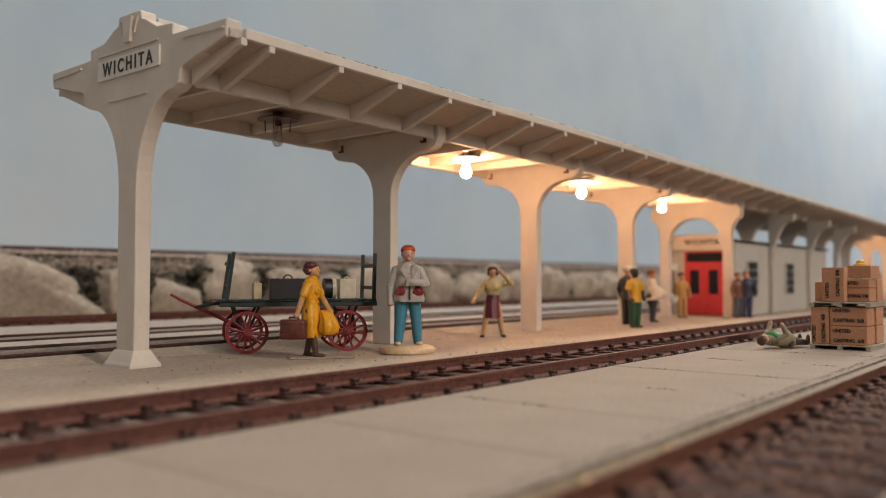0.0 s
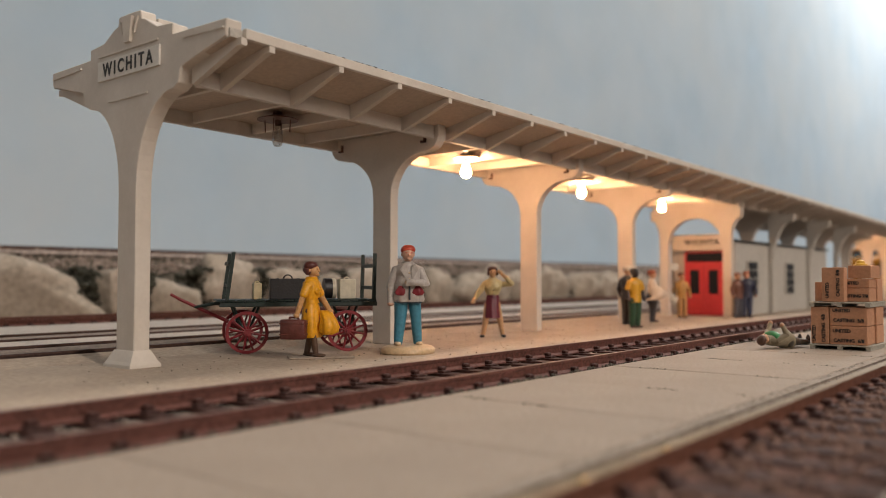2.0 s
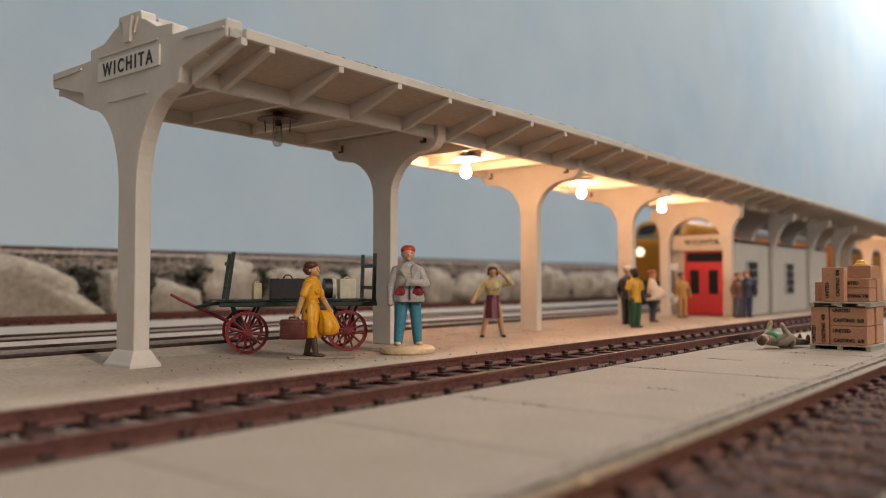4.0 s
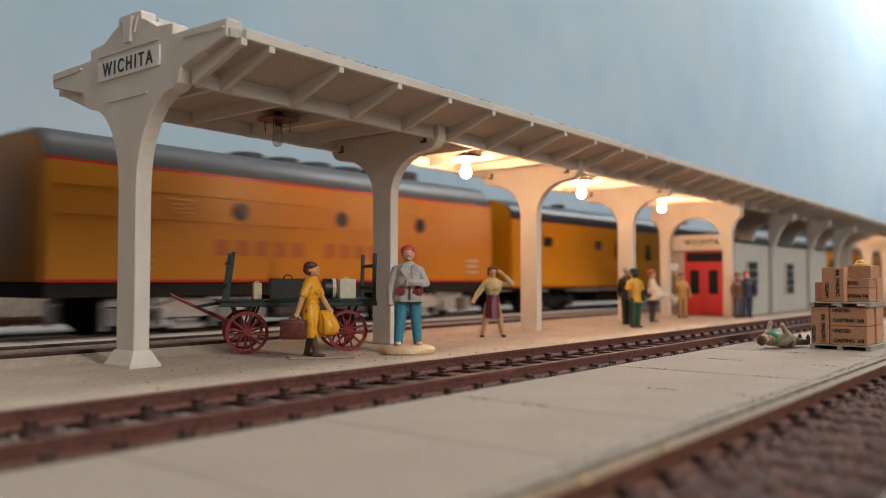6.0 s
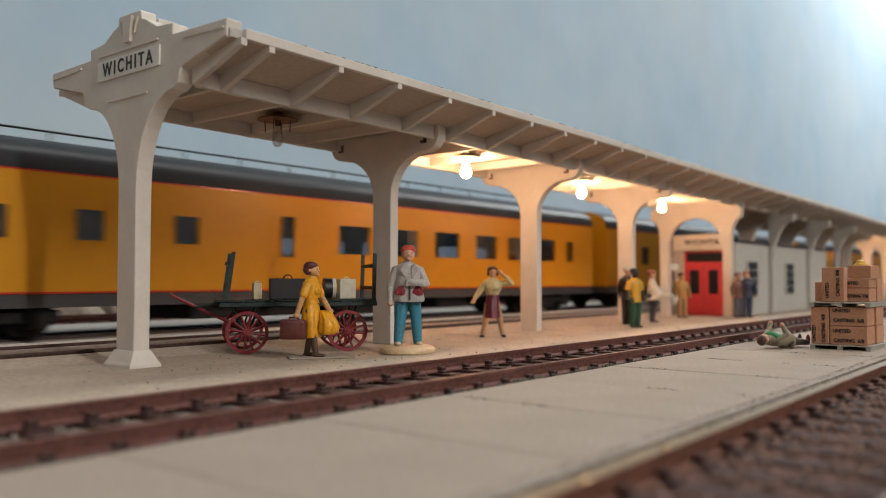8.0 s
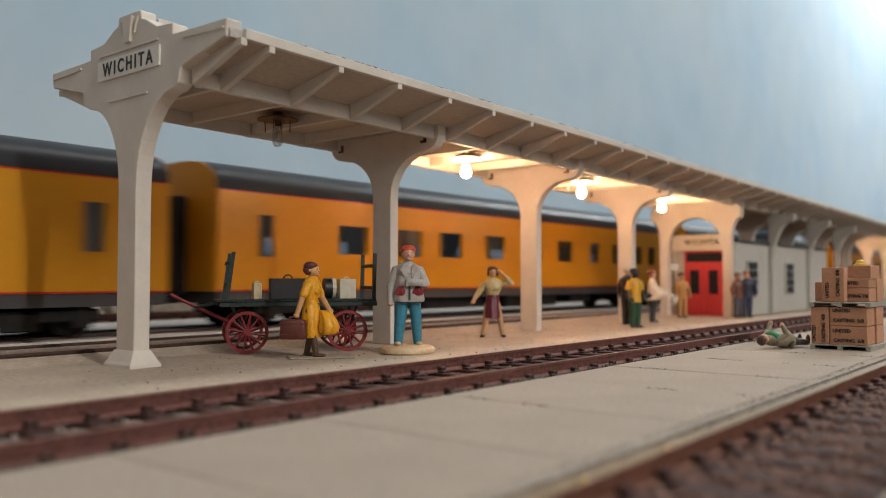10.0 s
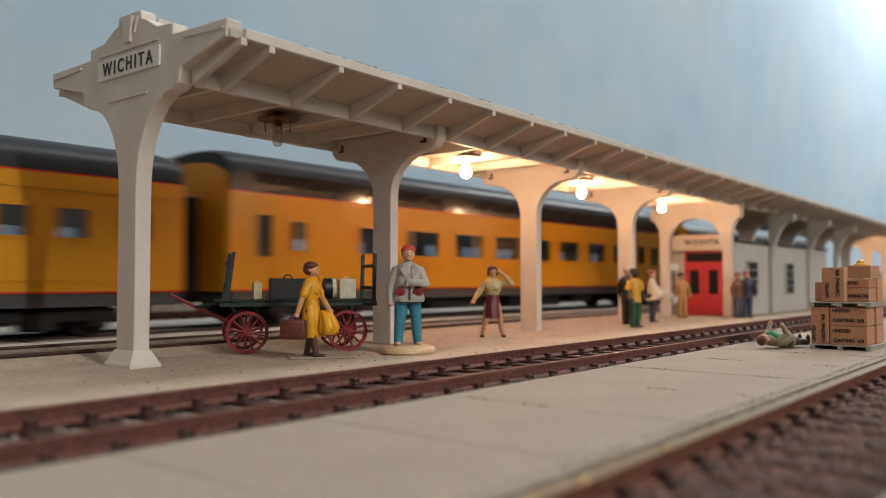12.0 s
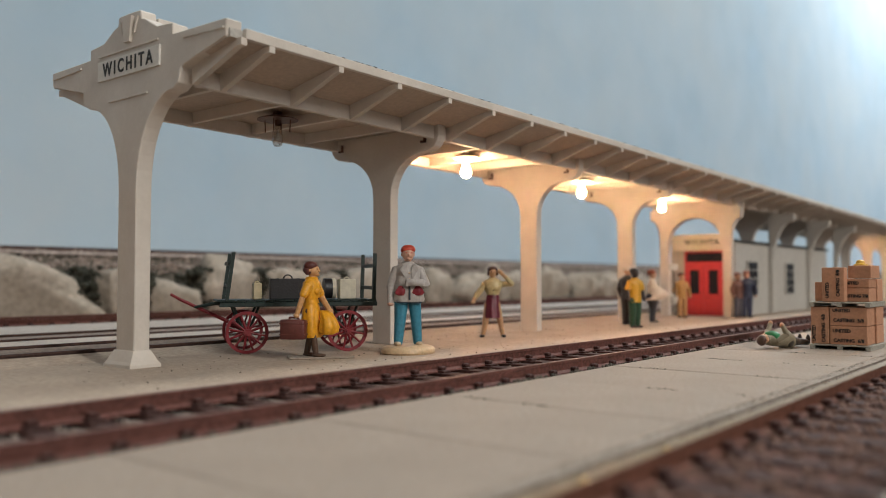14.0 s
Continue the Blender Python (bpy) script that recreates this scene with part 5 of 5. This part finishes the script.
                loft(bm, [[(x, sgn * (flank(x) - 0.3), z) for x, z in o], [(x, sgn * (flank(x) + 0.45), z) for x, z in o]])
                part(n, bm, mt, t, lab)
        bm = bmesh.new()
        loft(bm, [[(x, y, z) for y in (-9.5, -4, 4, 9.5)] + [(x, y, z - 0.5) for y in (9.5, 4, -4, -9.5)] for x, z in ((8.6, 37.6), (12.0, 38.5), (17.0, 39.1), (27.3, 39.6))])
        part("anti_glare_panel", bm, material("anti_glare_green", (0.02, 0.05, 0.035), 0.6), t, "dark green anti-glare nose top")
        for z0, z1 in ((25.6, 27.2), (20.2, 24.2), (15.8, 18.2)):
            bm = bmesh.new()
            box(bm, 45.0, 51.5, -HALF - 0.2, -HALF - 0.02, z0, z1, 0.05)
            part("step_plate", bm, SILVER, t, "pale grey step plate by the cab door")
        bm = bmesh.new()
        ball(bm, (6.0, 0, 29.5), (1.6, 2.6, 2.6), 0, 12, 8)
        part("headlight", bm, glow("headlight_glow", (1.0, 0.85, 0.6), 1.5), t)
        bm = bmesh.new()
        for y in (-4, 4):
            cyl(bm, (44, y, 49.8), (53, y, 49.8), 0.5, 1.0, 8)
            box(bm, 47, 48, y - 0.3, y + 0.3, 48.4, 49.8)
        part("air_horn", bm, NOSEYELLOW, t)
        bm = bmesh.new()
        loft(bm, [[(x, -w, 3.0), (x, w, 3.0), (x + 1.0, w, 14.0), (x + 1.0, -w, 14.0)] for x, w in ((6.2, 9.0), (9.0, 15.0), (16.0, 17.0))])
        part("pilot", bm, CARGREY, t, "grey pilot plow")
    bm = bmesh.new()
    box(bm, 15 if nose else 0.6, length - 0.6, -HALF + 0.4, HALF - 0.4, 10.6, 14.1, 0.2)
    part("frame_skirt", bm, UNDER, t)
    bm = bmesh.new()
    box(bm, length * 0.40, length * 0.62, -15.5, 15.5, 4.0, 10.5, 1.2)
    part("fuel_tank", bm, CARSKIRT, t)
    fans = [length * k for k in ((0.58, 0.65, 0.72, 0.79) if nose else (0.40, 0.48, 0.56, 0.64))]
    for x in fans:
        bm = bmesh.new()
        stack(bm, [(x, -1, 48.2, 4.6, 4.6), (x, -1, 49.4, 4.6, 4.6), (x, -1, 49.6, 5.2, 5.2), (x, -1, 51.0, 5.2, 5.2), (x, -1, 51.4, 4.4, 4.4), (x, -1, 51.5, 1.0, 1.0)], n=18)
        part("roof_fan", bm, CARGREY, t, soft=True)
    bm = bmesh.new()
    hx = length * (0.88 if nose else 0.71)
    box(bm, hx, hx + 19.0, -6.5, 6.5, 48.4, 52.6, 0.5)
    part("boiler_hatch", bm, CARGREY, t)
    for x in (38.0, length - 36.0):
        sprung_truck(t, x, 30.0)
    for x in ((123.0, 139.0) if nose else (34.0, 107.0)):        # small louvres beside the portholes
        for q in range(4):
            bm = bmesh.new()
            prism(bm, [(-HALF - 0.02, 31.0 + q * 1.05), (-HALF - 0.4, 31.1 + q * 1.05), (-HALF - 0.02, 31.7 + q * 1.05)], "x", x - 3.2, x + 3.2)
            part("louvre", bm, NOSEYELLOW, t)
    for x in (22.0, length - 12.0) if not nose else (length - 12.0,):
        for z in (17.0, 19.0, 21.0):
            bm = bmesh.new()
            box(bm, x - 3.4, x + 3.4, -HALF - 0.3, -HALF - 0.01, z, z + 0.7, 0.08)
            part("step_plate", bm, SILVER, t, "pale grey step plate")
    bm = bmesh.new()
    box(bm, length - 0.5, length + 6, -1.2, 1.2, 8.4, 10.4, 0.3)
    part("coupler", bm, UNDER, t)
    bm = bmesh.new()
    box(bm, length, length + 4.5, -7, 7, 15, 40, 0.6)
    part("diaphragm", bm, UNDER, t)
    return t, s


def big(cs, w=13.0, a=22.3, b=30.8):
    return [(c, w, a, b) for c in cs]


TALL = (4.6, 21.0, 32.2)
train = [
    diesel("diesel_locomotive", "yellow streamlined cab diesel locomotive with grey roof", 176.0, True, 0.0, (66.0, 136.0)),
    diesel("booster_locomotive", "yellow cabless booster diesel locomotive with round portholes", 166.0, False, 186.0, (52.0, 89.0, 125.0)),
    coach("baggage_car", "yellow baggage and mail car with dark roof", 366.0, 252.0,
          [(26, 7, 28.2, 32.0), (69, 7, 28, 32)] + [(c, 6.4, 24.3, 32.0) for c in (88, 104.4, 120.8, 137.2)] + [(214, 5.5, 26.8, 31.4)], False, vents=(60, 130, 200), ribs=(19.6, 35.6)),
    coach("dormitory_coach", "yellow lounge coach with roof rails and grey skirt", 632.0, 291.0,
          [(18.6, *TALL), (36.6, 6.6, 23.5, 30.4), (58, 6.6, 23.5, 30.4), (83, 6.6, 23.5, 30.4), (115.5, *TALL)] + big((141.6, 164.6, 187, 210, 231, 252)) + [(271, 5, 22.3, 30.8)], True, rails=True, vents=(16, 24)),
    coach("sleeping_car", "yellow sleeping car with small windows and grey skirt", 937.0, 291.0,
          [(14, *TALL)] + big((40, 62, 84, 106, 134, 156, 178, 200, 222, 244), 9.0) + [(272, *TALL)], True),
    coach("sleeping_car", "yellow coach with evenly spaced windows and grey skirt", 1242.0, 291.0,
          [(16, *TALL)] + big((49, 75, 97, 124, 150, 175), 11.5) + big((201, 222), 8.5) + big((245, 260), 7.5) + [(283, *TALL)], True),
    coach("dome_car", "yellow dome car with raised glass dome", 1549.0, 293.0,
          [(7, *TALL)] + big((38, 53, 67, 82, 99), 10.5, 24.0, 31.0) + [(140, 5.5, 17.4, 25.0)] + big((166, 197), 13.0, 16.8, 23.8) + [(228, *TALL)] + big((240, 252, 265, 280), 7.0, 24.0, 30.4), True, dome=(112.0, 212.0), ribs=(14.6, 34.6)),
    coach("full_dome_lounge", "yellow lounge car with a glossy black upper window band", 1855.6, 289.0,
          [(11.5, *TALL), (24, 5.5, 23, 31)] + big((56, 78.5, 104, 128, 151.5, 175, 199, 223), 15.5, 22.6, 30.6) + big((245, 261), 8.5) + [(276, 6.5, 22.5, 30.8)], True, full_dome=True),
    coach("observation_car", "yellow tail car with large rear windows", 2160.6, 281.0,
          [(5.8, *TALL), (20.5, 8.5, 23, 30.4), (58.3, 10, 23, 30.4), (103.4, 9, 23, 30.4)] + big((143.5, 167.8, 188.8, 211, 232, 254), 12.5, 22.6, 30.6) + [(272, 7, 22.6, 30.6)], True),
]

# slabs of the front platform
bm = bmesh.new()
box(bm, -11.35, 11.35, -15.3, 16.4, -0.9, 0, 0.12)
piece = mesh_of("slab", bm, SLAB)
for k in range(-4, 40):
    again("slab", piece, front, at(94.0 + 22.8 * k, 49.6, -random.uniform(0.0, 0.06), random.uniform(-0.05, 0.05), random.uniform(-0.08, 0.08), 0))
stones("edge_gravel", [(-60 + k * 0.42 + random.uniform(-0.3, 0.3), 33.8 + random.uniform(-0.4, 0.4), -0.3 + random.uniform(-0.15, 0.12), random.uniform(0.12, 0.34)) for k in range(2000)],
       GRIT, "rough grey grit along the platform edge", "gravel")
stones("ballast", [(-30 + 520 * random.random() ** 1.4, random.uniform(-12, 29), -0.66 + random.uniform(-0.3, 0.15), random.uniform(0.22, 0.6)) for k in range(20000)],
       STONE, "loose brown ballast stones round the near track", "ballast")
crumbs = []
for k in range(900):
    j = random.randint(-1, 8)
    y = random.uniform(35, 64.5)
    if noise.noise(Vector((j * 5.1, y * 0.16, 0))) > 0.12:
        crumbs.append((94.0 + 22.8 * j + 11.4 + random.gauss(0, 0.3), y, 0.0, random.uniform(0.04, 0.15)))
for k in range(500):
    crumbs.append((-20 + 420 * random.random(), 66.3 + abs(random.gauss(0, 0.4)), -0.1, random.uniform(0.15, 0.45)))
for k in range(420):
    crumbs.append((60 + 260 * random.random(), random.uniform(91, 146), 0.02, random.uniform(0.04, 0.17)))
stones("crumbs", crumbs, EARTH, "dark crumbs of grit scattered over the pavement", "grit")
stones("track_grit", [(-60 + 700 * random.random() ** 1.3, random.uniform(66, 89), -1.05 + random.uniform(-0.2, 0.15), random.uniform(0.2, 0.45)) for k in range(6000)],
       TRACKFILL, "fine grey grit between the ties", "gravel")


def motions():
    nose = [(0.0, 1426.6), (3.2, 610.6), (5.3, 75.0), (5.5, 24.0), (5.8, -52.0), (6.2, -155.0), (6.5, -236.0), (6.8, -313.0), (7.0, -367.0), (7.2, -421.0), (7.4, -471.0), (7.5, -496.0),
            (7.8, -558.0), (8.0, -596.0), (8.2, -642.0), (9.2, -898.0), (10.3, -1199.0), (10.7, -1316.0), (11.0, -1406.0), (11.1, -1438.0), (11.3, -1504.0), (11.5, -1567.0), (11.7, -1628.0),
            (12.1, -1756.0), (12.5, -1880.0), (12.8, -1975.0), (13.0, -2042.0), (13.2, -2108.5), (13.5, -2207.0), (13.8, -2306.0), (14.0, -2377.0)]
    for car, s in train:
        walk(car, [(t, at(x + s, TY, 0)) for t, x in nose])


motions()
